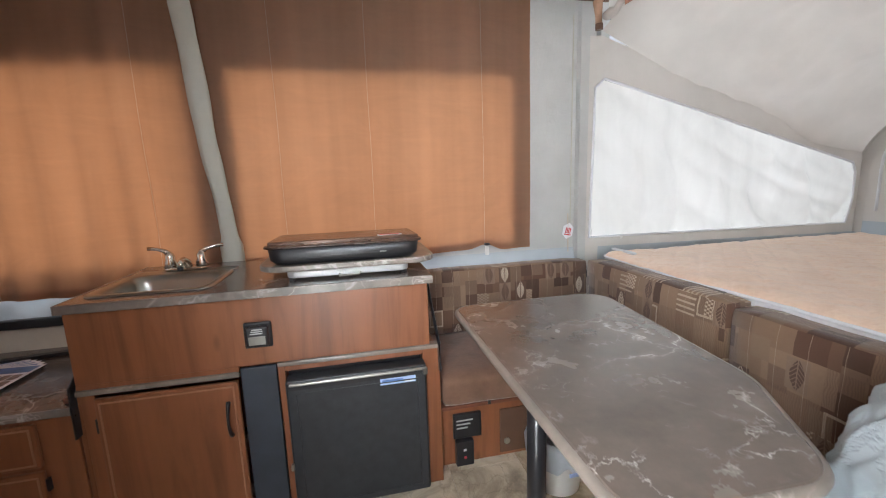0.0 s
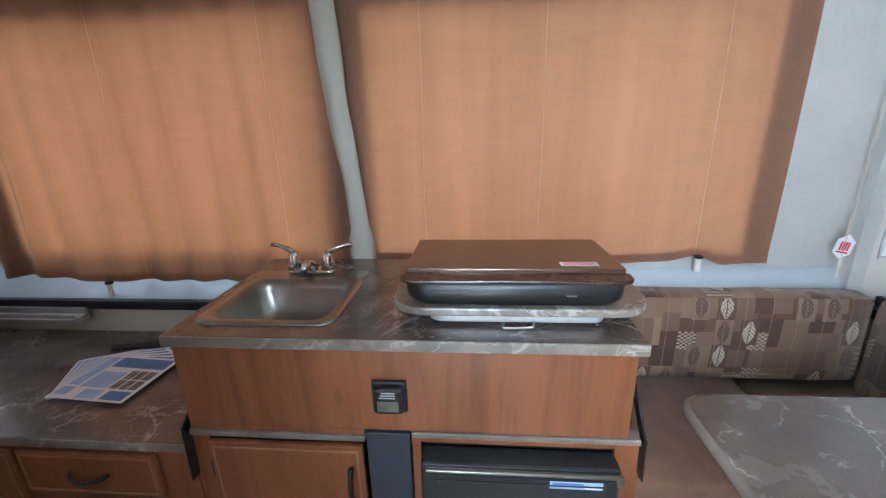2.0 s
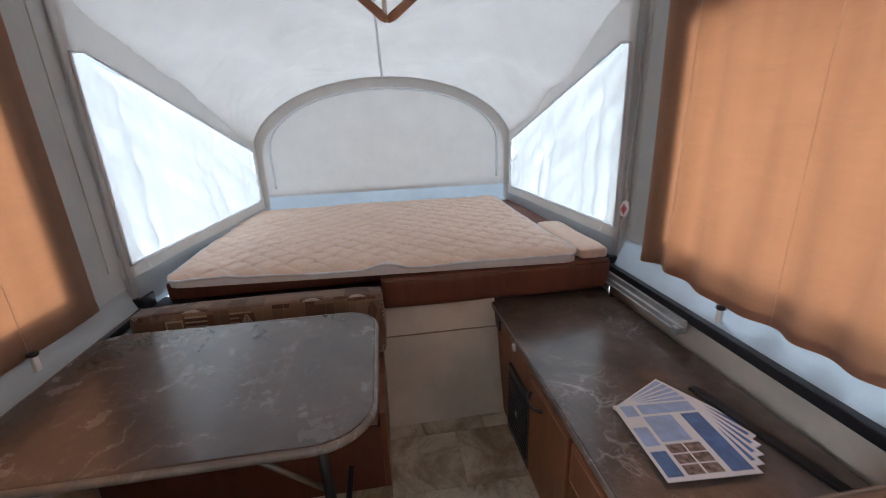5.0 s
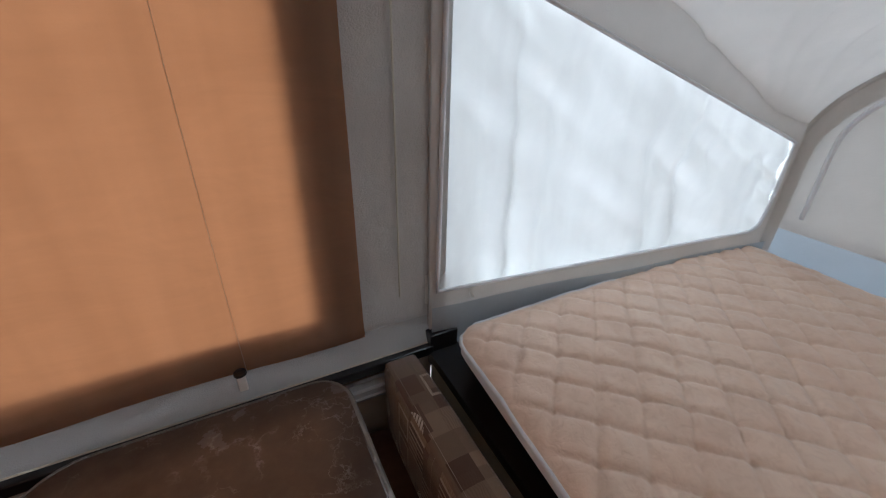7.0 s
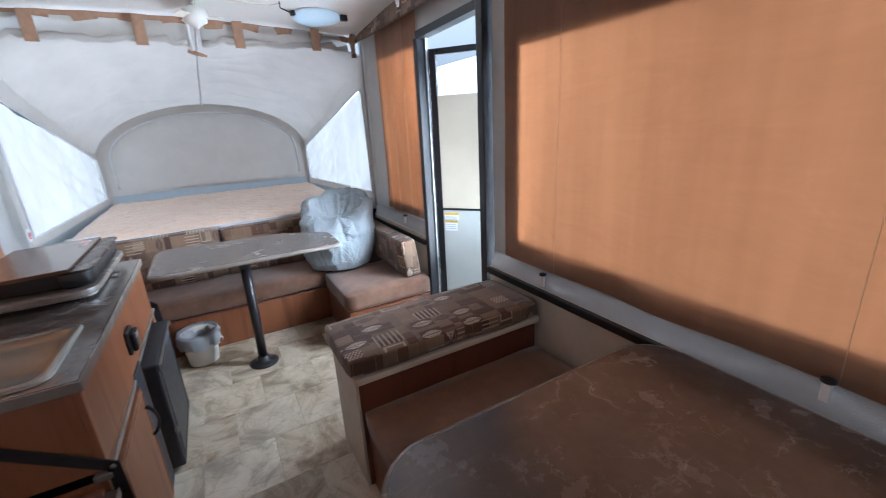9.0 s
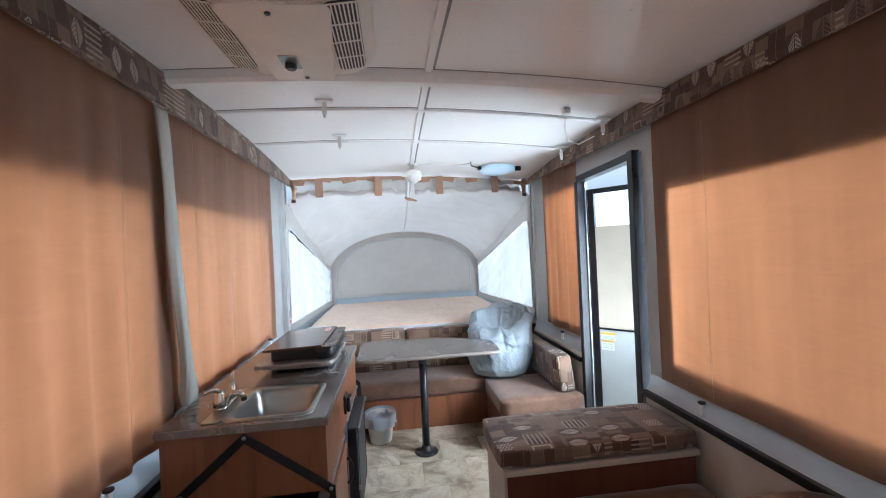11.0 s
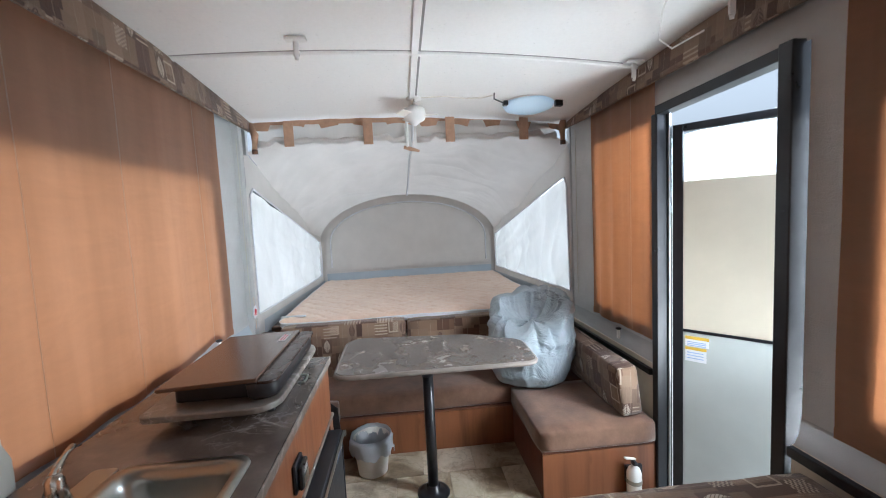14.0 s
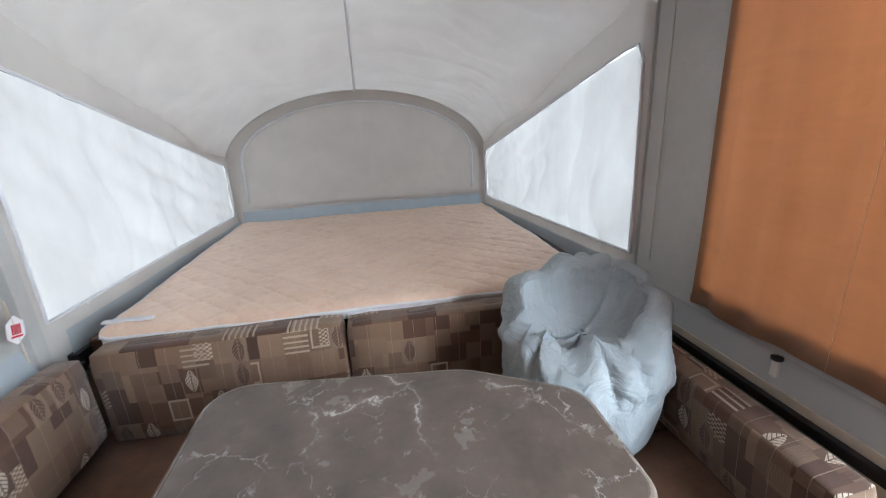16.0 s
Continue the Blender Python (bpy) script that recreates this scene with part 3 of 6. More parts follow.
def shell_wall(name, x0, x1, y0, y1, z1, label):
    structure(name, box(x0, x1, y0, y1, -0.06, z1, 0.003), M_BEIGE, label, "wall")


shell_wall("wall_kitchen", XB, XA, W, W + 0.04, 0.66, "low beige box wall of the camper behind the galley")
shell_wall("wall_entry_rear", XB, -0.045, -W - 0.04, -W, 0.66, "low beige box wall beside the entry door")
shell_wall("wall_entry_front", 0.70, XA, -W - 0.04, -W, 0.66, "low beige box wall behind the door-side bench")
structure("wall_end_front", box(XA, XA + 0.04, -W, W, -0.06, 0.62, 0.003), M_BEIGE, "box end wall under the front bunk", "wall")
structure("wall_end_rear", box(XB - 0.04, XB, -W, W, -0.06, 0.60, 0.003), M_BEIGE, "box end wall under the rear bunk", "wall")

# ---- roof ----


def roof_z(x, y):
    return 2.300 - 0.030 * x * x - 0.036 * y * y + 0.030 * y


def ceiling_mesh():
    own = bmesh.new()
    top, low = [], []
    for grid, dz in ((low, 0.0), (top, 0.05)):
        for i in range(25):
            x = XB - 0.03 + (XA - XB + 0.06) * i / 24
            grid.append([own.verts.new((x, -1.2 + 2.4 * j / 12, roof_z(x, -1.2 + 2.4 * j / 12) + dz)) for j in range(13)])
    for g in (low, top):
        for i in range(24):
            for j in range(12):
                q = (g[i][j], g[i + 1][j], g[i + 1][j + 1], g[i][j + 1])
                own.faces.new(q if g is top else q[::-1])
    return own


structure("ceiling", ceiling_mesh(), M_CEIL, "white crowned camper roof panel", "ceiling", True)


def beam_mesh(x, w, h):
    """A roof bow that follows the crown, with a rounded underside."""
    own = bmesh.new()
    prof = [(-w / 2, 0.004), (-w / 2, -h * 0.7), (-w * 0.32, -h), (w * 0.32, -h), (w / 2, -h * 0.7), (w / 2, 0.004)]
    rows = []
    for j in range(17):
        y = -1.13 + 2.26 * j / 16
        rows.append([own.verts.new((x + a, y, roof_z(x, y) + b)) for a, b in prof])
    for q, r in zip(rows, rows[1:]):
        for i in range(len(prof) - 1):
            own.faces.new((q[i], q[i + 1], r[i + 1], r[i]))
    own.faces.new(rows[0])
    own.faces.new(rows[-1][::-1])
    bmesh.ops.recalc_face_normals(own, faces=own.faces)
    return own


for bx, bw, bh in ((-1.20, 0.08, 0.045), (-0.29, 0.08, 0.055), (0.19, 0.03, 0.016), (0.80, 0.03, 0.016), (-1.75, 0.03, 0.016)):
    # Grey strips put the bow's shadow lines into the roof as colour.
    structure("trim_roof_gap", beam_mesh(bx - bw / 2 - 0.004, 0.007, 0.002), M_SHADELINE, "thin grey strip standing for the shadow line beside a roof bow", "trim")
    structure("trim_roof_gap", beam_mesh(bx + bw / 2 + 0.003, 0.005, 0.002), M_SHADELINE, "thin grey strip standing for the shadow line beside a roof bow", "trim")
    structure("trim_roof_bow", beam_mesh(bx, bw, bh), M_CEIL, "white roof bow across the ceiling", "ceiling beam")


def seam_mesh():
    own = bmesh.new()
    rows = []
    for i in range(33):
        x = XB + (XA - XB) * i / 32
        rows.append([own.verts.new((x, 0.012 + a, roof_z(x, 0) + b)) for a, b in ((-0.020, 0.003), (-0.015, -0.012), (0.015, -0.012), (0.020, 0.003))])
    for q, r in zip(rows, rows[1:]):
        for i in range(3):
            own.faces.new((q[i], q[i + 1], r[i + 1], r[i]))
    bmesh.ops.recalc_face_normals(own, faces=own.faces)
    return own


# Same grey: a dark line laid in beside the joint strip.
structure("trim_roof_seam_line", sheet(lambda u, v: (XB + (XA - XB) * u, 0.012 - 0.030 + 0.012 * v, roof_z(XB + (XA - XB) * u, 0) - 0.001), 32, 1), M_SHADELINE, "thin grey line beside the roof joint strip", "trim")
structure("trim_roof_seam", seam_mesh(), M_CEIL, "white joint strip along the middle of the roof", "trim")


def valance(name, y, x0, x1, seed, label):
    """A patterned cloth pelmet below the roof edge, slightly wavy, with a rounded lower edge."""
    s = 1 if y > 0 else -1

    def fn(u, v):
        x = x0 + (x1 - x0) * u
        w = 0.012 * noise.noise(Vector((x * 4, seed, v)))
        top = roof_z(x, y) - 0.008
        drop = top - 0.012 - (2.115 if y > 0 else 2.075)
        if v < 0.75:
            return (x, y - s * (0.006 + 0.016 * v) + w * v, top - drop * v / 0.75 + 0.4 * w)
        a = (v - 0.75) / 0.25 * math.pi
        return (x, y - s * (0.018 - 0.02 * (1 - math.cos(a)) / 2) + w, top - drop - 0.012 * math.sin(a) + 0.4 * w)

    structure(name, sheet(fn, 90, 16), M_PATCH, label, "valance", True)


valance("trim_valance_kitchen", 1.13, XB, XA, 1.0, "brown patchwork cloth valance under the roof edge")
valance("trim_valance_entry", -1.13, XB, XA, 2.0, "brown patchwork cloth valance above the entry side")

# ---- tent walls and curtains ----


def tent_wall(name, y, x0, x1, z0, z1, holes, label):
    """Canvas wall with window openings cut through it."""
    xs = sorted({x0, x1, *[h[0] for h in holes], *[h[1] for h in holes]})
    zs = sorted({z0, z1, *[h[2] for h in holes], *[h[3] for h in holes]})
    own = bmesh.new()
    g = [[own.verts.new((a, y, b)) for b in zs] for a in xs]
    for i in range(len(xs) - 1):
        for j in range(len(zs) - 1):
            mx, mz = (xs[i] + xs[i + 1]) / 2, (zs[j] + zs[j + 1]) / 2
            if not any(a < mx < b and c < mz < d for a, b, c, d in holes):
                own.faces.new((g[i][j], g[i + 1][j], g[i + 1][j + 1], g[i][j + 1]))
    ext = bmesh.ops.extrude_face_region(own, geom=own.faces[:])
    bmesh.ops.translate(own, verts=[v for v in ext["geom"] if isinstance(v, bmesh.types.BMVert)], vec=(0, math.copysign(0.004, y), 0))
    bmesh.ops.recalc_face_normals(own, faces=own.faces)
    structure(name, own, M_WALLCANVAS, label, "tent wall")


tent_wall("wall_tent_kitchen", 1.215, XB, XA, 0.79, 2.285, ((-1.76, -0.38, 0.86, 1.745), (-0.17, 1.245, 0.86, 1.745), (XA - 0.07, XA - 0.001, 0.80, 1.80)), "grey canvas tent wall with two window openings")
tent_wall("wall_tent_entry_rear", -1.182, XB, -0.05, 0.74, 2.25, ((-1.71, -0.26, 0.85, 1.735),), "grey canvas tent wall with one window opening")
tent_wall("wall_tent_entry_front", -1.182, 0.71, XA, 0.74, 2.25, ((0.76, 1.38, 0.84, 1.90),), "grey canvas tent wall beside the entry door")
# Unseen sheet, added to cut the daylight on the small front curtain.
structure("wall_window_flap", box(0.75, 1.39, -1.2, -1.196, 0.83, 1.91, 0), M_DIMMER, "unseen cloth sheet added outside the small tent window to dim its curtain", "tent wall")
structure("wall_tent_over_door", box(-0.05, 0.71, -1.186, -1.182, 1.98, 2.25, 0), M_WALLCANVAS, "grey canvas strip above the entry door", "tent wall")


def vinyl_band(name, x0, x1, y_top, z_top, y_low, material, label):
    """Vinyl skirt of the tent wall that runs down and in to the rail on the box wall, a little slack."""
    def fn(u, v):
        x = x0 + (x1 - x0) * u
        k = 0.006 * math.sin(math.pi * v) * noise.noise(Vector((x * 6, v * 2, y_top)))
        return (x, y_top + (y_low - y_top) * v ** 1.5 + k, z_top + (0.652 - z_top) * v)

    structure(name, sheet(fn, 80, 8), material, label, "trim", True)


vinyl_band("trim_band_kitchen", XB, XA, 1.2135, 0.795, 1.151, M_BAND, "blue-grey vinyl band below the kitchen curtains")
vinyl_band("trim_band_entry_rear", XB, -0.05, -1.181, 0.752, -1.151, M_SKIRT, "grey vinyl band below the entry curtain")
vinyl_band("trim_band_entry_front", 0.71, XA, -1.181, 0.752, -1.151, M_SKIRT, "grey vinyl band beside the door")

structure("trim_rail_kitchen", box(XB, XA, 1.118, 1.15, 0.625, 0.665, 0.004), M_BLKMETAL, "dark rail on top of the box wall", "trim")
structure("trim_rail_entry_rear", box(XB, -0.05, -1.15, -1.125, 0.625, 0.66, 0.004), M_BLKMETAL, "dark rail on top of the entry-side box wall", "trim")
structure("trim_rail_entry_front", box(0.71, XA, -1.15, -1.125, 0.60, 0.632, 0.004), M_BLKMETAL, "dark rail behind the door-side bench", "trim")


def slide_rail(name, x0, x1, y, z):
    """Aluminium bunk slide: two stepped channels."""
    s = 1 if y > 0 else -1
    t = thing(name, ((x0 + x1) / 2, y, z), "scuffed aluminium bunk slide rail on the box wall", "slide rail")
    part("channel", box(x0, x1, y - s * 0.028, y, z - 0.035, z - 0.004, 0.003, bm=box(x0, x1, y - s * 0.014, y, z - 0.004, z + 0.022, 0.003)), M_ALU, t)
    part("lip", box(x0, x1 - 0.02, y - s * 0.038, y - s * 0.029, z - 0.03, z - 0.022, 0.002), M_ALU, t)
    part("end_stop", box(x1 - 0.03, x1, y - s * 0.045, y - s * 0.029, z - 0.036, z - 0.006, 0.003), M_ALU, t)


slide_rail("slide_rail", -2.05, -1.45, 1.116, 0.615)
slide_rail("slide_rail", -2.0, -1.6, -1.123, 0.60)


def curtain(x0, x1, y, z0, z1, waves, depth, seed, label, threads=(), dip=0.03, lift_at=None):
    s = 1 if y > 0 else -1
    t = thing("curtain", ((x0 + x1) / 2, y, z0), label, "curtain", "tan side curtains")

    def fn(u, v):
        x = x0 + (x1 - x0) * u
        z = z1 + (z0 - z1) * v
        w = math.sin(u * waves * 2 * math.pi + 1.7 * noise.noise(Vector((u * 3, seed, 0)))) * (0.5 + 0.5 * noise.noise(Vector((u * 5, seed + 3, 0))))
        w += 0.7 * noise.noise(Vector((u * 9, v * 1.4, seed + 7)))
        z += v ** 6 * dip * noise.noise(Vector((u * 5, seed + 11, 0)))
        if lift_at is not None:
            z += v ** 8 * 0.036 * math.exp(-((x - lift_at) / 0.07) ** 2)
        x += 0.012 * noise.noise(Vector((u * 7, v * 2, seed + 5)))
        return (x, y - s * depth * (0.35 + 0.65 * v) * w, z)

    part("cloth", sheet(fn, 150, 30), M_CURTAIN, t, smooth=True)
    part("hem", sheet(lambda u, v: (lambda p: (p[0], p[1] - s * 0.003, p[2] + 0.035 * (1 - v)))(fn(u, 1.0)), 150, 2), M_CURTAIN, t, smooth=True)
    for u in threads:
        pts = [fn(u, i / 14) for i in range(15)]
        part("pull_cord", tube([(p[0], p[1] - s * 0.004, p[2]) for p in pts], 0.0007, 5), M_THREAD, t)
    return t


curtain(-1.87, -0.265, 1.182, 0.74, 2.17, 9, 0.026, 1, "tan cloth curtain hanging in soft folds behind the sink", (0.12, 0.42, 0.83), 0.035)
curtain(-0.295, 1.35, 1.194, 0.818, 2.17, 5, 0.014, 2, "tan cloth curtain hanging nearly flat behind the stove", (0.2, 0.47, 0.83), 0.012, 1.08)
curtain(-1.84, -0.165, -1.169, 0.748, 2.1, 3, 0.008, 3, "tan cloth curtain hanging flat beside the entry door", (0.20, 0.79), 0.006)
curtain(0.715, 1.405, -1.167, 0.775, 2.1, 4, 0.012, 4, "tan cloth curtain hanging beside the front bunk", (0.3,), 0.02)


def pole_cover():
    """Loose grey cloth sleeve hanging over the roof lift pole."""
    own = bmesh.new()
    rows = []
    for i in range(31):
        f = i / 30
        z = 2.15 - 1.30 * f
        x = -0.331 + 0.121 * f ** 0.9 + 0.006 * math.sin(f * 9)
        r = 0.038 + 0.007 * noise.noise(Vector((f * 6, 3, 1))) + (0.012 if f > 0.93 else 0)
        rows.append([own.verts.new((x + r * (1 + 0.20 * math.sin(4 * a + f * 5) + 0.07 * math.sin(9 * a - f * 11)) * math.cos(a), 1.145 - 0.005 * f + 0.5 * r * math.sin(a), z)) for a in [2 * math.pi * j / 16 for j in range(16)]])
    for q, r in zip(rows, rows[1:]):
        for j in range(16):
            own.faces.new((q[j], q[(j + 1) % 16], r[(j + 1) % 16], r[j]))
    own.faces.new(rows[0])
    bmesh.ops.recalc_face_normals(own, faces=own.faces)
    return own


t = thing("pole_cover", (-0.26, 1.14, 0.85), "grey cloth sleeve over the roof lift pole", "pole cover")
part("sleeve", pole_cover(), M_STRAPCLOTH, t, smooth=True)
part("bottom_seam", tube([(-0.21 + 0.045 * math.cos(a), 1.14 + 0.025 * math.sin(a), 0.852) for a in [2 * math.pi * i / 20 for i in range(20)]], 0.003, 6, closed=True), M_STRAPCLOTH, t)


def bungee(x, y, z, label="black-tipped white cord peg that holds the tent wall down"):
    s = 1 if y > 0 else -1
    t = thing("tent_peg", (x, y, z - 0.07), label, "peg", "tent pegs")
    part("stem", box(x - 0.011, x + 0.011, y - 0.007, y + 0.007, z - 0.068, z - 0.012, 0.004), M_WHITE, t)
    part("cap", lathe(x, y, [(0.012, z - 0.014), (0.017, z - 0.010), (0.016, z - 0.003), (0.006, z)], 12), M_BLACK, t)


for px, py, pz in ((-0.465, -1.148, 0.742), (-1.49, -1.148, 0.772), (1.03, -1.135, 0.77), (-1.35, 1.15, 0.745), (1.08, 1.165, 0.862), (-0.72, 1.15, 0.765)):
    bungee(px, py, pz)

# ---- bunk tents ----
for ex, exn in ((XA, "front"), (XB, "rear")):
    sgn = 1 if ex > 0 else -1
    for sy, side in ((1, "kitchen"), (-1, "entry")):
        cx = ex - 0.12 if sgn > 0 and sy > 0 else ex
        # Black block added at each corner against leaking daylight.
        structure("trim_corner_plate_%s_%s" % (exn, side), box(min(ex - sgn * 0.012, ex + sgn * 0.09), max(ex - sgn * 0.012, ex + sgn * 0.09), min(sy * 1.128, sy * 1.1715), max(sy * 1.128, sy * 1.1715), 0.575, 0.70, 0.003), M_BLACK, "black block added to stop stray light below the tent seam", "trim")
        structure("wall_tent_corner_%s_%s" % (exn, side), box(min(cx - sgn * 0.001, cx + sgn * 0.06), max(cx - sgn * 0.001, cx + sgn * 0.06), min(sy * 1.172, sy * 1.222), max(sy * 1.172, sy * 1.222), 0.60, 2.27, 0.002), M_WALLCANVAS, "grey canvas corner seam between side wall and bunk tent", "tent wall")
structure("wall_tent_corner_top", box(XA - 0.001, XA + 0.05, 1.172, 1.222, 1.90, 2.27, 0.002), M_WALLCANVAS, "grey canvas corner above the bunk tent seam", "tent wall")
CY = 0.045


def arch_points(x, n=40, half=1.045, base=0.70, spring=1.20, top=1.75):
    """The bow at the bunk's foot: upright legs and a flattened arc."""
    pts = [(x, CY + half, base + (spring - base) * i / 8) for i in range(8)]
    for i in range(n + 1):
        a = math.pi * i / n
        c, s = math.cos(a), math.sin(a)
        pts.append((x, CY + half * c, spring + (top - spring) * s))
    pts += [(x, CY - half, spring + (base - spring) * i / 8) for i in range(1, 9)]
    return pts


def resample(pts, n):
    pts = [Vector(p) for p in pts]
    pts.append(pts[0])
    lens = [0]
    for a, b in zip(pts, pts[1:]):
        lens.append(lens[-1] + (b - a).length)
    out, k = [], 0
    for i in range(n):
        d = lens[-1] * i / n
        while lens[k + 1] < d:
            k += 1
        out.append(pts[k].lerp(pts[k + 1], (d - lens[k]) / max(1e-9, lens[k + 1] - lens[k])))
    return out


def bunk_tent(end, x0, x1, seed):
    sg = 1 if x1 > x0 else -1
    arc = arch_points(x1)
    # sloping top: from the roof edge to the bow, with hanging wrinkles
    upper = arc[10:-10]

    def top(u, v):
        f = v * (len(upper) - 1)
        i = min(int(f), len(upper) - 2)
        p = Vector(upper[i]).lerp(Vector(upper[i + 1]), f - i)
        e = 2 * v - 1
        q = Vector((x0, -1.165 * e, 2.16 - 0.17 * abs(e) ** 3))
        r = q.lerp(p, u)
        sag = math.sin(math.pi * u) * (0.05 + 0.05 * abs(e) ** 2)
        fold = 0.036 * math.sin(math.pi * u) * math.sin(9 * u + 6 * abs(e) + 3 * noise.noise(Vector((u * 2, v * 3, seed))))
        fold += 0.06 * math.sin(math.pi * u) * noise.noise(Vector((u * 3, v * 7, seed + 2)))
        arc_u = u + 0.30 * (1 - abs(e)) * abs(e) * 2 + 0.06 * noise.noise(Vector((u * 3, e * 3, seed + 4)))
        crease = 1 - abs(noise.noise(Vector((arc_u * 9, abs(e) * 1.6, seed + (6 if e > 0 else 8))))) * 3.2
        fold += 0.030 * math.sin(math.pi * u) ** 0.7 * max(0, crease) ** 2 * 0.5 * min(1, 4 * abs(e))
        r.z -= sag * 0.6 + fold
        return r

    structure("wall_bunk_roof_" + end, sheet(top, 90, 120), M_CANVAS, "grey-white bunk tent roof with sagging wrinkles", "tent roof", True)
    # foot wall inside the bow
    lower = [(x1 + sg * 0.002, p[1], p[2]) for p in arc]
    own = bmesh.new()
    rows = []
    for j in range(13):
        k = j / 12
        rows.append([own.verts.new((x1 + sg * (0.002 + 0.05 * (1 - k * k) * 0.6), CY + (y - CY) * k, 0.86 + (z - 0.86) * (k if z > 0.86 else 1) if z > 0.86 else 0.86)) for _, y, z in lower])
    for q, r in zip(rows, rows[1:]):
        for i in range(len(q) - 1):
            if (q[i].co - q[i + 1].co).length + (r[i].co - r[i + 1].co).length > 1e-6:
                vs = []
                for v in (q[i], q[i + 1], r[i + 1], r[i]):
                    if all((v.co - w.co).length > 1e-7 for w in vs):
                        vs.append(v)
                if len(vs) > 2:
                    own.faces.new(vs)
    structure("wall_bunk_foot_" + end, own, M_CANVAS, "grey-white canvas foot wall inside the tent bow", "tent wall", True)
    structure("trim_bunk_band_" + end, sheet(lambda u, v: (x1 + sg * 0.036, CY + 1.08 * (2 * u - 1), 0.66 + 0.235 * v), 12, 2), M_BAND, "blue-grey vinyl band at the bunk's foot", "trim")
    # bow and its inner welt
    t = thing("tent_bow", (x1, CY, 0.70), "grey canvas-covered tent bow over the bunk", "tent bow")
    part("bow", tube([(x1 - sg * 0.012, p[1], p[2]) for p in arc], 0.013, 8), M_CANVAS, t, smooth=True)
    part("bow_cover", band([(x1 - sg * 0.02, p[1], p[2]) for p in arc], [(x1 - sg * 0.008, CY + (p[1] - CY) * 0.945, 0.70 + (p[2] - 0.70) * 0.935) for p in arc]), M_CANVAS, t, "grey seam band along the bow", True)
    inner = [(x1 - sg * 0.010, CY + (p[1] - CY) * 0.885, 0.83 + (p[2] - 0.70) * 0.80) for p in arc][2:-2]
    part("welt", tube(inner, 0.009, 6), M_PIPING, t, "pale welt inside the bow", True)
    part("strap", tube([top(i / 12, 0.5) - Vector((0, 0, 0.006)) for i in range(13)], 0.009, 6), M_PIPING, t, "pale strap up the middle of the tent roof")
    # side panels with trapezoid windows
    for sy, side in ((1, "kitchen"), (-1, "entry")):
        yn, yf = sy * 1.165, CY + sy * 1.028

        def at(x, z):
            k = (x - x0) / (x1 - x0)
            return Vector((x, yn + (yf - yn) * k + sy * 0.01 * noise.noise(Vector((x * 3, z * 3, seed + sy))), z))

        xs = x0 - 0.07 if sg * sy > 0 and sg > 0 else x0
        out = [at(xs, 0.66), at(x1, 0.66), at(x1, 1.315), at(xs, 1.99)]
        xn, xf = xs + sg * 0.02, x1 - sg * 0.09
        quad = [(xn, 0.855), (xf, 0.85), (xf + sg * 0.03, 1.0), (xf + sg * 0.02, 1.235), (xn + sg * 0.07, 1.74), (xn + sg * 0.015, 1.72)]
        hole = [at(x, z) for x, z in quad]
        n = 60
        a = resample(out, n)
        b = resample(hole, n)
        # keep the two lines in step by starting both at the near lower corner
        structure("wall_bunk_side_%s_%s" % (end, side), between(a, b), M_CANVAS, "grey canvas side panel of the bunk tent", "tent wall", True)
        structure("trim_bunk_low_%s_%s" % (end, side), sheet(lambda u, v: at(x0 + (x1 - x0) * u, 0.63 + (0.17 - 0.01 * u) * v) - Vector((0, sy * 0.016, 0)), 16, 2), M_BAND, "blue-grey vinyl band beside the bunk mattress", "trim")

        def sheer(u, v):
            z_top = 1.74 + (1.245 - 1.74) * u
            x = xn - sg * 0.03 + (xf + sg * 0.112 - xn) * u
            z = 0.80 + (z_top + 0.03 - 0.80) * v
            p = at(x, z)
            p.y += sy * 0.03
            p.y -= sy * 0.046 * (1 - v) ** 0.5 * (1 - 2 * abs(math.sin(u * 19 + v * 1.2 + 3 * noise.noise(Vector((u * 5, v * 1.5, seed))))) ** 0.7) * (0.25 + 0.9 * abs(noise.noise(Vector((u * 4, v, seed)))))
            p.y -= sy * 0.022 * noise.noise(Vector((u * 8 + v * 5, v * 4, seed + 4)))
            return p

        w = thing("window_%s_%s" % (end, side), at((x0 + x1) / 2, 0.85), "white sheer-curtained tent window glowing with daylight", "window", "bunk tent windows", "structure")
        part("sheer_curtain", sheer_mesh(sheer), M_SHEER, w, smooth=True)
        rim = resample([p - Vector((0, sy * 0.006, 0)) for p in hole], 60)
        part("window_frame", tube(rim, 0.007, 6, closed=True), M_PIPING, w, smooth=True)
        zx = xs - sg * 0.10
        structure("trim_zip_%s_%s" % (end, side), tube([(zx, sy * 1.170, 0.86 + i * 0.1) for i in range(13)], 0.003, 5), M_STRAPCLOTH, "dark zip cord down the tent corner", "trim")


def band(a, b):
    """A strip of quads between two open lines."""
    own = bmesh.new()
    p = [own.verts.new(q) for q in a]
    r = [own.verts.new(q) for q in b]
    for i in range(len(p) - 1):
        own.faces.new((p[i], p[i + 1], r[i + 1], r[i]))
    return own


def sheer_mesh(fn):
    return sheet(fn, 140, 40)


bunk_tent("front", XA + 0.0, 3.645, 5)
bunk_tent("rear", XB - 0.0, -3.66, 9)


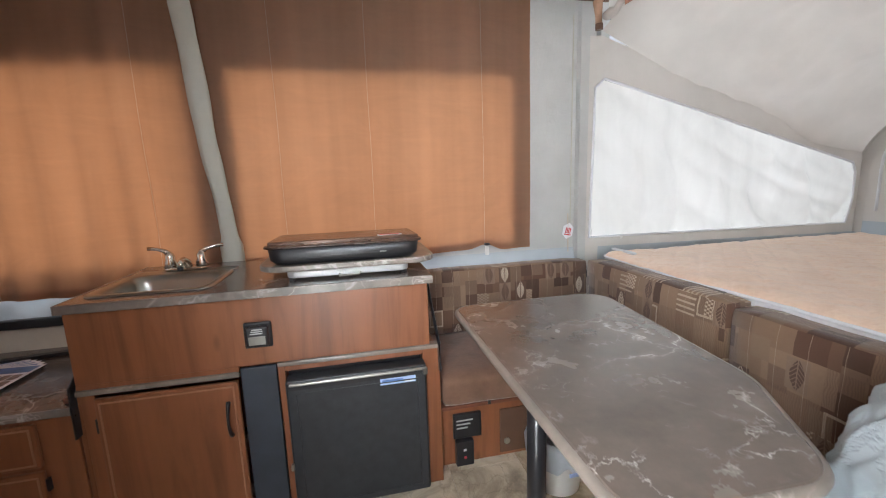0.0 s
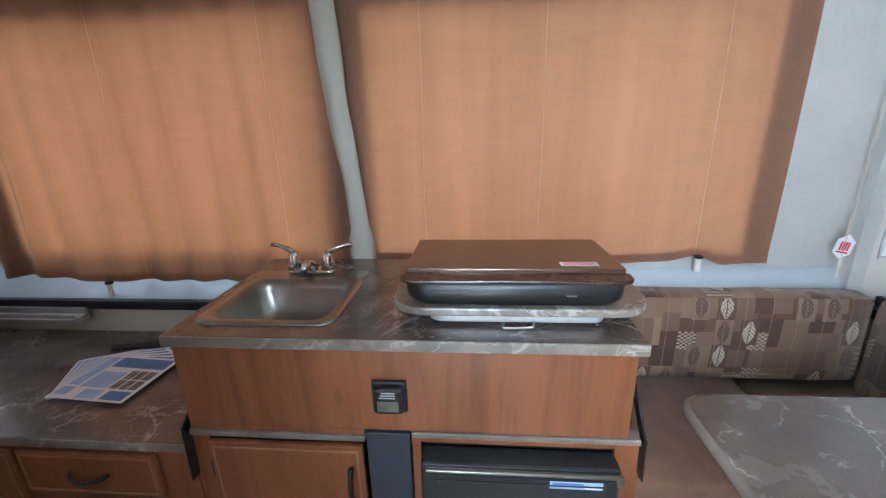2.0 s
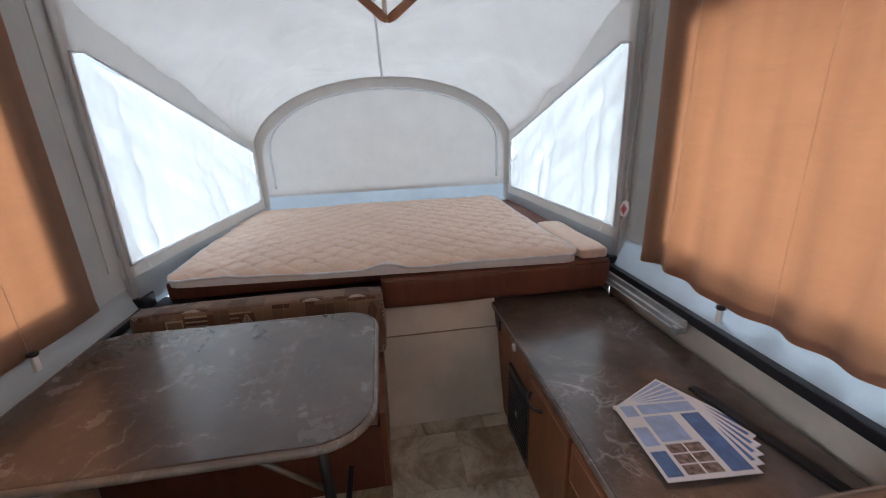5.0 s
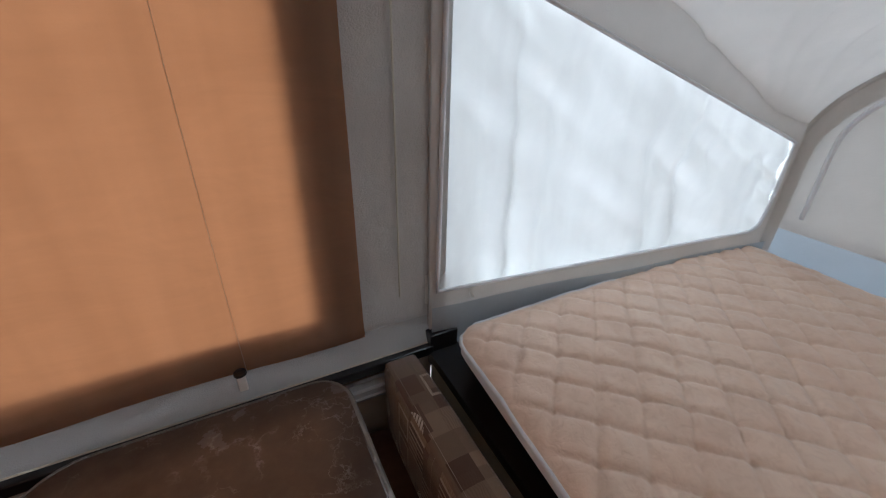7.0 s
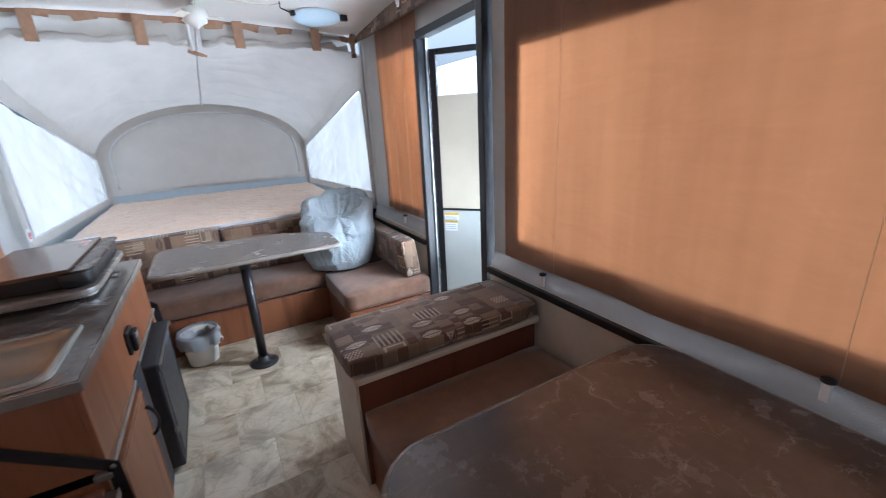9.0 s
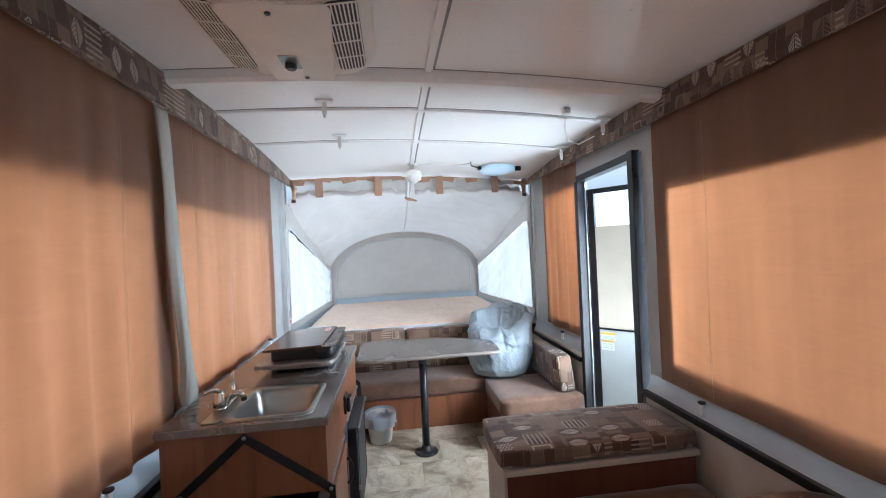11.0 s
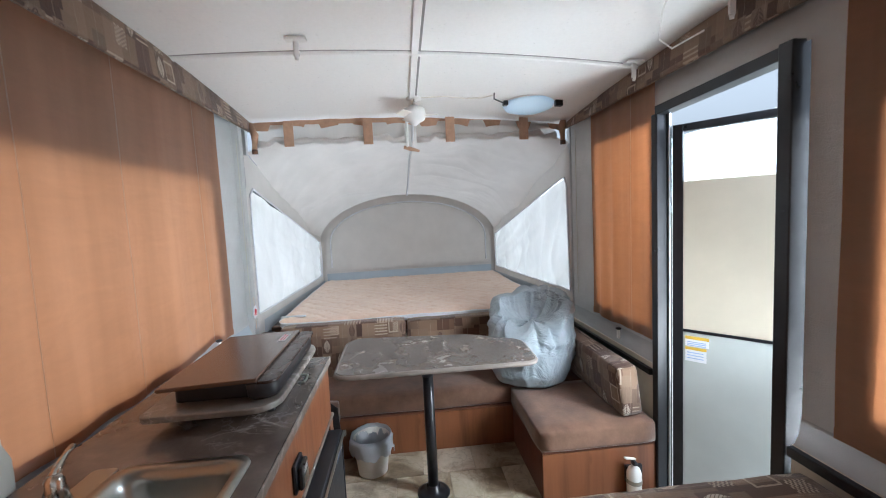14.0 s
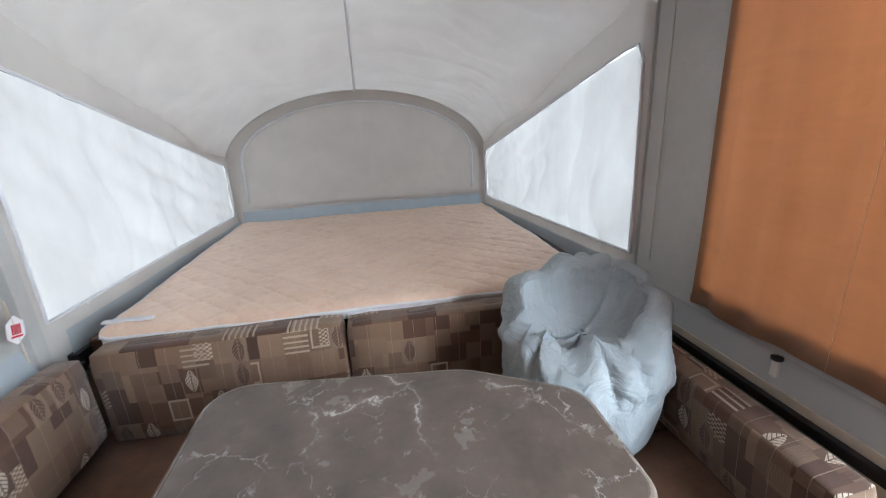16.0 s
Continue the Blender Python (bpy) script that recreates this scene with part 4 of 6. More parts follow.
def roof_end_dressing(end, x, sg):
    """Scalloped pelmet, rolled bunk curtain, webbing straps and the middle bow fitting at the roof's end."""
    def fn(u, v):
        y = 1.12 - 2.24 * u
        return (x - sg * (0.012 + 0.008 * math.sin(u * 60)), y, roof_z(x, y) - 0.01 - v * (0.05 + 0.012 * math.sin(u * 38)))
    structure("trim_pelmet_" + end, sheet(fn, 90, 4), M_TAN, "tan scalloped pelmet along the roof's end", "trim", True)
    t = thing("rolled_curtain", (x, 0, 1.98), "rolled-up white bunk curtain tied with tan straps", "curtain")
    for a, b in ((1.09, 0.06), (-0.02, -1.05)):
        pts = []
        for i in range(25):
            f = i / 24
            pts.append((x - sg * 0.03, a + (b - a) * f, 2.055 - 0.03 * math.sin(math.pi * f) + (0.02 if 0.1 < f < 0.9 else -0.02) + 0.006 * math.sin(f * 21)))
        part("roll", tube(pts, [0.022 + 0.006 * math.sin(i * 1.9) for i in range(25)], 12), M_CANVAS, t, smooth=True)
        part("liner", sheet(lambda u, v: (x - sg * (0.01 + 0.01 * v), a + (b - a) * u, 2.17 - 0.12 * v), 20, 4), M_SHEER, t, smooth=True)
    for y in (0.86, 0.32, -0.26, -0.80):
        part("strap", box(x - sg * 0.062 - 0.003, x - sg * 0.062 + 0.003, y - 0.033, y + 0.033, 2.01, 2.185, 0.002), M_TAN, t)
    t = thing("bow_fitting", (x - sg * 0.05, 0.045, 1.97), "pale roof-end bow bracket with a brown handle tip", "bracket")
    part("rod", tube([(x - sg * 0.05, 0.045, 2.19), (x - sg * 0.055, 0.05, 1.98 if sg > 0 else 1.815)], 0.010, 10), M_WHITE, t)
    part("handle", tube([(x - sg * 0.05, 0.075, 1.985), (x - sg * 0.055, 0.03, 1.97), (x - sg * 0.06, -0.035, 1.952)], [0.012, 0.015, 0.008], 8), M_TAN, t)
    if sg < 0:
        part("handle", tube([(x + 0.05, 0.19, 1.90), (x + 0.055, 0.08, 1.815), (x + 0.06, 0.058, 1.80)], [0.016, 0.018, 0.012], 8), M_TAN, t)
        part("handle", tube([(x + 0.05, -0.06, 1.90), (x + 0.055, 0.04, 1.815), (x + 0.06, 0.056, 1.80)], [0.016, 0.018, 0.012], 8), M_TAN, t)
    for sy in (1, -1):
        t = thing("roof_corner_pole", (x - sg * 0.06, sy * 1.08, 1.97), "brown wrapped end of the bunk support pole", "pole")
        part("sleeve", tube([(x - sg * 0.03, sy * 1.12, 2.17), (x - sg * 0.09, sy * 1.075, 2.09), (x - sg * 0.07, sy * 1.09, 1.99)], [0.022, 0.026, 0.018], 10), M_TAN, t, smooth=True)
        part("tip", tube([(x - sg * 0.07, sy * 1.09, 1.995), (x - sg * 0.068, sy * 1.09, 1.965)], 0.02, 10), M_BROWNLID, t)


roof_end_dressing("front", XA, 1)
roof_end_dressing("rear", XB, -1)


def mattress(x0, x1, y0, y1, z0, z1, seed, lift, label, skew=0.0, stitch=0.007):
    """Quilted bunk mattress with a piped edge; the cover's front edge may ride up."""
    t = thing("bunk_mattress", ((x0 + x1) / 2, (y0 + y1) / 2, z0), label, "mattress", "bunk mattresses")

    def fn(u, v):
        y = y0 + (y1 - y0) * v
        near = min(v, 1 - v) * (y1 - y0)
        rr = 0.09
        rc = rr - math.sqrt(max(0.0, rr * rr - (rr - near) ** 2)) if near < rr else 0.0
        sd = 1 if x1 > x0 else -1
        xa, xb = x0 + skew * (1 - v) + sd * rc, x1 - sd * rc
        x = xa + (xb - xa) * u
        e = min(u, 1 - u) * abs(x1 - x0)
        f = min(v, 1 - v) * (y1 - y0)
        z = z1 - 0.03 * math.exp(-min(e, f) / 0.035)
        w = 0.008 * noise.noise(Vector((x * 4, y * 4, seed + 5)))
        p, q = (x + y + w) / 0.148 * math.pi, (x - y + w) / 0.148 * math.pi
        z -= stitch * min(1.0, min(e, f) / 0.06) * ((1 - abs(math.sin(p))) ** 4 + (1 - abs(math.sin(q))) ** 4)
        z += 0.005 * noise.noise(Vector((x * 9 + y * 5, y * 6 - x * 8, seed + 9))) + 0.0035 * noise.noise(Vector((x * 22 + y * 9, y * 20 - x * 12, seed + 2)))
        z += 0.012 * noise.noise(Vector((x * 2.2, y * 2.2, seed))) + 0.004 * noise.noise(Vector((x * 14, y * 14, seed)))
        z += lift * math.exp(-((v - 0.52) / 0.045) ** 2) * math.exp(-u / 0.05)
        return Vector((x, y, z))

    part("cover", sheet(fn, 230, 240), M_QUILT, t, "tan diamond-quilted cover", True)
    rim = [fn(0, i / 60) for i in range(61)] + [fn(i / 40, 1) for i in range(1, 41)] + [fn(1, 1 - i / 60) for i in range(1, 61)] + [fn(1 - i / 40, 0) for i in range(1, 40)]
    part("piping", tube([p + Vector((0, 0, -0.002)) for p in rim], 0.007, 6, closed=True), M_PIPING, t, smooth=True)
    own = bmesh.new()
    a = [own.verts.new(p) for p in rim]
    b = [own.verts.new((p.x, p.y, z0)) for p in rim]
    n = len(rim)
    for i in range(n):
        own.faces.new((a[i], a[(i + 1) % n], b[(i + 1) % n], b[i]))
    own.faces.new(b)
    bmesh.ops.recalc_face_normals(own, faces=own.faces)
    part("side", own, M_PIPING, t, "pale grey fabric side")
    return t, fn


front_bed, ffn = mattress(1.70, 3.60, -0.98, 1.05, 0.735, 0.80, 3, 0.0, "tan quilted mattress with white piping on the front bunk")
part("corner_strap", box(1.775, 1.80, 0.86, 1.04, 0.795, 0.806, 0.003), M_PIPING, front_bed, "white elastic corner strap")
rear_bed, rfn = mattress(-1.955, -3.60, -1.06, 0.93, 0.725, 0.79, 8, 0.03, "rumpled tan quilted mattress with white piping on the rear bunk", -0.13, 0.013)
for nm, a, b, zt in (("plywood_base", 1.80, 3.62, 0.733), ("plywood_base", -3.62, -2.16, 0.7245)):
    t = thing(nm, ((a + b) / 2, 0, 0.63), "brown-covered bunk platform board under the mattress", "bunk board")
    part("board", box(a, b, -1.08, 1.12, 0.635, zt, 0.012), M_DARKWOOD if a < 0 else M_BROWNLID, t)
# Added black boards keep outside light out of the slots below the bunks.
t = thing("gap_blocker", (-2.11, 0.0, 0.602), "added black board that blocks stray light and stands for the dark gap under the rear bunk", "board")
part("board", box(-2.22, -2.045, -1.14, 1.14, 0.60, 0.6345, 0.001), M_BLACK, t)
t = thing("gap_blocker", (1.79, 0.0, 0.622), "added black board that blocks stray light under the front bunk", "board")
part("board", box(1.762, 1.84, -1.145, 1.145, 0.622, 0.6345, 0.001), M_BLACK, t)
t = thing("bunk_pad", (-2.02, 0.3, 0.60), "dark brown vinyl pad below the rear mattress", "pad")
part("pad", cushion(-2.10, -1.985, -0.06, 1.10, 0.555, 0.715, 0.02, 0.004, 4), M_DARKWOOD, t, smooth=True)
part("seam", tube([(-1.986, -0.04 + 0.112 * i, 0.699 + 0.002 * math.sin(i * 2.1)) for i in range(11)], 0.004, 6), M_BROWNLID, t, "stitched seam along the pad's edge")
t = thing("foam_wedge", (-2.1, 1.02, 0.715), "tan foam edge showing beside the rear mattress", "foam")
part("foam", cushion(-2.6, -2.0, 0.94, 1.09, 0.716, 0.775, 0.02, 0.004, 5), M_QUILT, t, smooth=True)

# ---- galley ----


def bar_handle(parent, x, y, z, dx, dz, name="handle"):
    """A black bow handle standing off a front that faces -y."""
    pts = []
    for i in range(13):
        f = i / 12
        pts.append((x + dx * (f - 0.5), y - 0.004 - 0.026 * math.sin(math.pi * f) ** 0.6, z + dz * (f - 0.5) - (0.008 * math.sin(math.pi * f) if dx else 0)))
    rad = [0.0075 - 0.003 * math.sin(math.pi * i / 12) for i in range(13)]
    return part(name, tube(pts, rad, 10), M_BLACK, parent, "black bow handle", True)


def panel_door(parent, name, x0, x1, y, z0, z1, inset=0.018):
    """A laminate door facing -y with a raised frame round a sunk field."""
    own = box(x0, x1, y - 0.018, y, z0, z1, 0.004)
    d = part(name, own, M_WOOD, parent)
    e = inset
    own = bmesh.new()
    for a, b, c, f in ((x0 + e - 0.006, x1 - e + 0.006, z0 + e - 0.006, z0 + e), (x0 + e - 0.006, x1 - e + 0.006, z1 - e, z1 - e + 0.006),
                       (x0 + e - 0.006, x0 + e, z0 + e, z1 - e), (x1 - e, x1 - e + 0.006, z0 + e, z1 - e)):
        box(a, b, y - 0.0215, y - 0.0182, c, f, 0.0012, bm=own)
    # The paler wood paints the highlight along the rounded door edge.
    part("moulding", own, M_WOODGLINT, d, "rounded moulding with its edge highlight put into a paler wood colour")
    return d


YF = 0.50
galley = thing("galley_base_cabinet", (0.03, 0.8, 0), "cherry laminate galley cabinet holding the fridge", "cabinet")
part("side_panel", box(-0.562, -0.547, YF, 1.11, 0.02, 0.555, 0.002), M_WOOD, galley)
part("side_panel", box(0.625, 0.64, YF, 1.11, 0.0, 0.585, 0.002), M_WOOD, galley)
part("stile", box(-0.547, -0.505, YF, YF + 0.018, 0.02, 0.555, 0.002), M_WOOD, galley)
part("stile", box(0.064, 0.088, YF - 0.004, YF + 0.018, 0.02, 0.575, 0.002), M_WOOD, galley)
part("stile", box(0.585, 0.652, YF - 0.004, YF + 0.018, 0.0, 0.575, 0.002), M_WOOD, galley)
part("rail", box(0.088, 0.585, YF - 0.002, YF + 0.018, 0.555, 0.575, 0.002), M_WOOD, galley)
part("back_panel", box(-0.547, 0.625, 1.09, 1.108, 0.02, 0.55, 0), M_WOOD, galley)
part("plinth", box(-0.562, 0.06, YF + 0.03, YF + 0.045, 0.0, 0.05, 0.002), M_DARKWOOD, galley)
part("filler_panel", box(-0.058, 0.060, YF - 0.008, YF + 0.01, 0.01, 0.585, 0.003), M_SLATE, galley, "charcoal filler panel beside the fridge")
d = panel_door(galley, "door", -0.50, -0.068, YF, 0.035, 0.545)
bar_handle(d, -0.103, YF - 0.018, 0.415, 0, 0.125)
for hz in (0.13, 0.45):
    part("hinge", box(-0.506, -0.499, YF - 0.016, YF - 0.001, hz - 0.025, hz + 0.025, 0.001), M_BLACK, d)
part("edge_strip", box(-0.562, -0.06, YF - 0.012, YF + 0.03, 0.557, 0.576, 0.004), M_EDGE, galley, "grey marbled edging of the lower top")
part("edge_strip", box(0.064, 0.652, YF - 0.012, YF + 0.03, 0.576, 0.593, 0.004), M_EDGE, galley, "grey marbled edging above the fridge")

fr = thing("refrigerator", (0.335, 0.8, 0), "small black camper refrigerator built into the galley", "refrigerator")
part("cabinet", box(0.095, 0.582, YF + 0.02, 1.08, 0.02, 0.552, 0.004), M_BLACK, fr)
door = part("door", box(0.092, 0.590, YF - 0.055, YF + 0.012, 0.02, 0.538, 0.008), M_FRIDGE, fr)
part("door_rim", box(0.098, 0.584, YF - 0.0595, YF - 0.055, 0.503, 0.534, 0.003), M_BLACK, door)
part("trim", box(0.105, 0.583, YF - 0.068, YF - 0.055, 0.522, 0.531, 0.003), M_STEEL, door, "bright metal trim along the top")
own = bmesh.new()
for a, b, c, f in ((0.125, 0.13, 0.05, 0.485), (0.553, 0.558, 0.05, 0.485), (0.125, 0.558, 0.485, 0.49), (0.125, 0.558, 0.045, 0.05)):
    box(a, b, YF - 0.058, YF - 0.0545, c, f, 0.001, bm=own)
part("field_moulding", own, M_FRIDGE, door)
lab = part("label", box(0.418, 0.548, YF - 0.0565, YF - 0.0549, 0.478, 0.502, 0), M_LBLUE, door, "blue and white sticker")
part("print_bar", box(0.425, 0.50, YF - 0.0575, YF - 0.0567, 0.486, 0.497, 0), M_BLUE, lab)
part("print_bar", box(0.505, 0.543, YF - 0.0575, YF - 0.0567, 0.481, 0.487, 0), M_PAPER, lab)
part("latch", box(0.575, 0.592, YF - 0.072, YF - 0.055, 0.505, 0.53, 0.003), M_STEEL, door)
part("latch", box(0.086, 0.097, YF - 0.064, YF - 0.05, 0.20, 0.225, 0.003), M_STEEL, door)

upper = thing("galley_upper_box", (0.0, 0.8, 0.585), "flip-up cherry laminate galley box under the worktop", "cabinet")
part("front", box(-0.548, 0.615, YF - 0.006, YF + 0.01, 0.594, 0.836, 0.002), M_WOOD, upper)
part("front_lip", box(-0.548, -0.062, YF - 0.006, YF + 0.01, 0.577, 0.594, 0.001), M_WOOD, upper)
part("side", box(-0.548, -0.536, YF + 0.01, 1.09, 0.58, 0.836, 0.002), M_WOOD, upper)
part("side", box(0.603, 0.615, YF + 0.01, 1.09, 0.594, 0.836, 0.002), M_WOOD, upper)
part("back", box(-0.536, 0.603, 1.078, 1.09, 0.594, 0.836, 0.002), M_DARKWOOD, upper)

SX0, SX1, SY0, SY1 = -0.505, -0.165, 0.575, 0.865


def worktop():
    """A slab with a rounded cut-out for the sink."""
    own = bmesh.new()
    n = 56
    outer = [Vector((x, y, 0)) for x, y in rounded(-0.558, 0.632, YF - 0.012, 1.10, 0.012, 3)]
    inner = [Vector((x, y, 0)) for x, y in rounded(SX0, SX1, SY0, SY1, 0.045, 6)]
    c = Vector(((SX0 + SX1) / 2, (SY0 + SY1) / 2, 0))

    def by_angle(pts):
        out = []
        for i in range(n):
            a = -math.pi + 2 * math.pi * i / n
            d = Vector((math.cos(a), math.sin(a), 0))
            best = None
            for p, q in zip(pts, pts[1:] + pts[:1]):
                e = q - p
                den = d.x * e.y - d.y * e.x
                if abs(den) < 1e-9:
                    continue
                r = p - c
                tt = (r.x * e.y - r.y * e.x) / den
                s = (r.x * d.y - r.y * d.x) / den
                if tt > 0 and -1e-6 <= s <= 1 + 1e-6:
                    best = tt if best is None else max(best, tt)
            out.append(c + d * best)
        return out

    po, pi = by_angle(outer), by_angle(inner)
    # square the outer corners that fall between two angles
    for corner in ((-0.558, YF - 0.012), (0.632, YF - 0.012), (0.632, 1.10), (-0.558, 1.10)):
        v = Vector((*corner, 0))
        k = min(range(n), key=lambda i: (po[i] - v).length)
        po[k] = v
    rows = []
    for pts, z in ((pi, 0.838), (po, 0.838), (po, 0.866), (pi, 0.866)):
        rows.append([own.verts.new((p.x, p.y, z)) for p in pts])
    rows.append(rows[0])
    for q, r in zip(rows, rows[1:]):
        for i in range(n):
            own.faces.new((q[i], q[(i + 1) % n], r[(i + 1) % n], r[i]))
    bmesh.ops.recalc_face_normals(own, faces=own.faces)
    return own


top = thing("galley_worktop", (0.016, 0.8, 0.838), "dark marbled laminate worktop on the galley", "worktop")
part("top", worktop(), M_MARBLE, top)
part("front_edge", box(-0.560, 0.634, YF - 0.018, YF - 0.0125, 0.836, 0.866, 0.002), M_EDGE, top, "worn grey marbled edging")
part("end_edge", box(-0.566, -0.560, YF - 0.018, 1.10, 0.836, 0.866, 0.002), M_EDGE, top)

sink = thing("sink", (-0.335, 0.72, 0.74), "stainless steel sink set into the galley worktop", "sink")


def sink_bowl():
    own = bmesh.new()
    rings = []
    for inset, z, r in ((-0.028, 0.867, 0.05), (-0.026, 0.8725, 0.05), (-0.004, 0.872, 0.045), (0.006, 0.866, 0.045), (0.012, 0.84, 0.05), (0.022, 0.765, 0.055), (0.045, 0.747, 0.05), (0.12, 0.742, 0.03)):
        rings.append([own.verts.new((x, y, z)) for x, y in rounded(SX0 + inset, SX1 - inset, SY0 + inset, SY1 - inset, r, 6)])
    for q, w in zip(rings, rings[1:]):
        for i in range(len(q)):
            own.faces.new((q[i], q[(i + 1) % len(q)], w[(i + 1) % len(q)], w[i]))
    own.faces.new(rings[-1])
    bmesh.ops.recalc_face_normals(own, faces=own.faces)
    return own


part("bowl", sink_bowl(), M_STEEL, sink, smooth=True)
part("deck", slab(rounded(SX0 - 0.026, SX1 + 0.026, SY1 + 0.026, 0.955, 0.012), 0.866, 0.8715, 0.002), M_STEEL, sink)
part("drain", lathe(-0.335, 0.72, [(0.034, 0.742), (0.036, 0.745), (0.028, 0.7445), (0.022, 0.741)], 24), M_NICKEL, sink, smooth=True)

fc = thing("faucet", (-0.34, 0.93, 0.872), "brushed nickel two-handle faucet behind the sink", "faucet")
part("base", slab(rounded(-0.425, -0.255, 0.905, 0.96, 0.026), 0.872, 0.888, 0.006), M_NICKEL, fc, smooth=True)
part("spout", tube([(-0.34, 0.935, 0.885), (-0.34, 0.925, 0.905), (-0.34, 0.905, 0.917), (-0.34, 0.875, 0.913), (-0.34, 0.862, 0.898)], [0.022, 0.02, 0.015, 0.012, 0.012], 14), M_NICKEL, fc, smooth=True)
part("spout_tip", lathe(-0.34, 0.862, [(0.012, 0.884), (0.012, 0.899)], 14), M_BLACK, fc, "black aerator tip")
for hx, s in ((-0.40, -1), (-0.28, 1)):
    b = part("handle_body", lathe(hx, 0.933, [(0.026, 0.886), (0.022, 0.898), (0.024, 0.905), (0.018, 0.918), (0.019, 0.935), (0.012, 0.948), (0.004, 0.951)], 20), M_NICKEL, fc, smooth=True)
    part("lever", tube([(hx, 0.933, 0.943), (hx + s * 0.02, 0.937, 0.958), (hx + s * 0.05, 0.945, 0.966), (hx + s * 0.085, 0.955, 0.968)], [0.012, 0.009, 0.007, 0.0085], 10), M_NICKEL, b, smooth=True)

st = thing("stove_cover_stack", (0.33, 0.72, 0.867), "camp stove under a brown lid with black sides on the worktop", "stove")
part("pan", slab(rounded(0.11, 0.56, 0.565, 0.90, 0.04), 0.875, 0.905, 0.006), M_ENAMEL, st, "grey enamel stove pan")
for lx in (0.13, 0.54):
    for ly in (0.59, 0.87):
        part("foot", lathe(lx, ly, [(0.014, 0.866), (0.012, 0.876)], 12), M_BLACK, st)
part("board", slab(rounded(0.015, 0.665, 0.535, 0.945, [0.03, 0.03, 0.09, 0.09]), 0.906, 0.928, 0.005), M_EDGE, st, "grey marbled cover board with rounded corners")


def loft(rings, cap=True):
    own = bmesh.new()
    rows = [[own.verts.new(p) for p in r] for r in rings]
    for q, w in zip(rows, rows[1:]):
        for i in range(len(q)):
            own.faces.new((q[i], q[(i + 1) % len(q)], w[(i + 1) % len(q)], w[i]))
    if cap:
        own.faces.new(rows[0][::-1])
        own.faces.new(rows[-1])
    bmesh.ops.recalc_face_normals(own, faces=own.faces)
    return own


def ring(x0, x1, y0, y1, r, z, slope=0.0):
    return [(x, y, z + slope * (y - 0.56)) for x, y in rounded(x0, x1, y0, y1, r, 6)]


part("body", slab(rounded(0.10, 0.575, 0.57, 0.88, 0.02), 0.929, 0.985, 0.004), M_BLACK, st, "black recessed stove body")
part("front_bumper", loft([ring(0.075, 0.58, 0.556, 0.63, [0.01, 0.01, 0.05, 0.05], 0.930), ring(0.057, 0.598, 0.546, 0.635, [0.01, 0.01, 0.055, 0.055], 0.945),
                           ring(0.052, 0.603, 0.544, 0.638, [0.01, 0.01, 0.055, 0.055], 0.988), ring(0.054, 0.601, 0.547, 0.638, [0.01, 0.01, 0.05, 0.05], 0.9895)]), M_BLACK, st, "black rounded front of the lid", True)
part("front_lip", slab(rounded(0.044, 0.611, 0.540, 0.599, [0.004, 0.004, 0.03, 0.03]), 0.990, 0.999, 0.003), M_DARKLID, st, "dark brown overhanging front lip")
lid = slab(rounded(0.05, 0.605, 0.600, 0.905, 0.008), 0.0, 0.014, 0.003)
for v in lid.verts:
    v.co.z += 0.9955 - 0.010 * (v.co.y - 0.56) / 0.33
lidp = part("lid", lid, M_BROWNLID, st, "brown metal lid")
tagm = box(0.45, 0.545, 0.625, 0.655, 0, 0.0012, 0)
for v in tagm.verts:
    v.co.z += 1.0100 - 0.010 * (v.co.y - 0.56) / 0.33
tp = part("label", tagm, M_PAPER, lidp, "white label with red print")
tagm = box(0.458, 0.53, 0.631, 0.6335, 0, 0.001, 0)
box(0.458, 0.537, 0.642, 0.6455, 0, 0.001, 0, bm=tagm)
for v in tagm.verts:
    v.co.z += 1.0114 - 0.010 * (v.co.y - 0.56) / 0.33
part("print_bar", tagm, M_RED, tp)
part("badge", box(0.45, 0.475, 0.545, 0.549, 0.956, 0.961, 0.001), M_STEEL, st)
part("regulator", tube([(0.30, 0.545, 0.885), (0.30, 0.522, 0.884), (0.33, 0.52, 0.884), (0.37, 0.522, 0.886), (0.375, 0.55, 0.886)], 0.004, 8), M_STEEL, st, "bent wire catch")

ou = thing("outlet", (0.015, YF - 0.01, 0.66), "black covered power outlet on the galley front", "outlet")
part("plate", box(-0.030, 0.060, YF - 0.020, YF - 0.006, 0.660, 0.752, 0.006), M_BLACK, ou)
part("cover", box(-0.022, 0.052, YF - 0.038, YF - 0.020, 0.668, 0.742, 0.008), M_BLACK, ou)
part("window", box(-0.012, 0.042, YF - 0.0395, YF - 0.038, 0.678, 0.708, 0.001), M_STEEL, ou, "shiny clear flap")
own = bmesh.new()
for i in range(3):
    box(-0.006 + 0.003 * i, 0.034, YF - 0.0392, YF - 0.038, 0.716 + 0.007 * i, 0.7195 + 0.007 * i, 0, bm=own)
part("print_bar", own, M_ENAMEL, ou)
part("latch", box(-0.005, 0.03, YF - 0.042, YF - 0.036, 0.741, 0.748, 0.002), M_BLACK, ou)


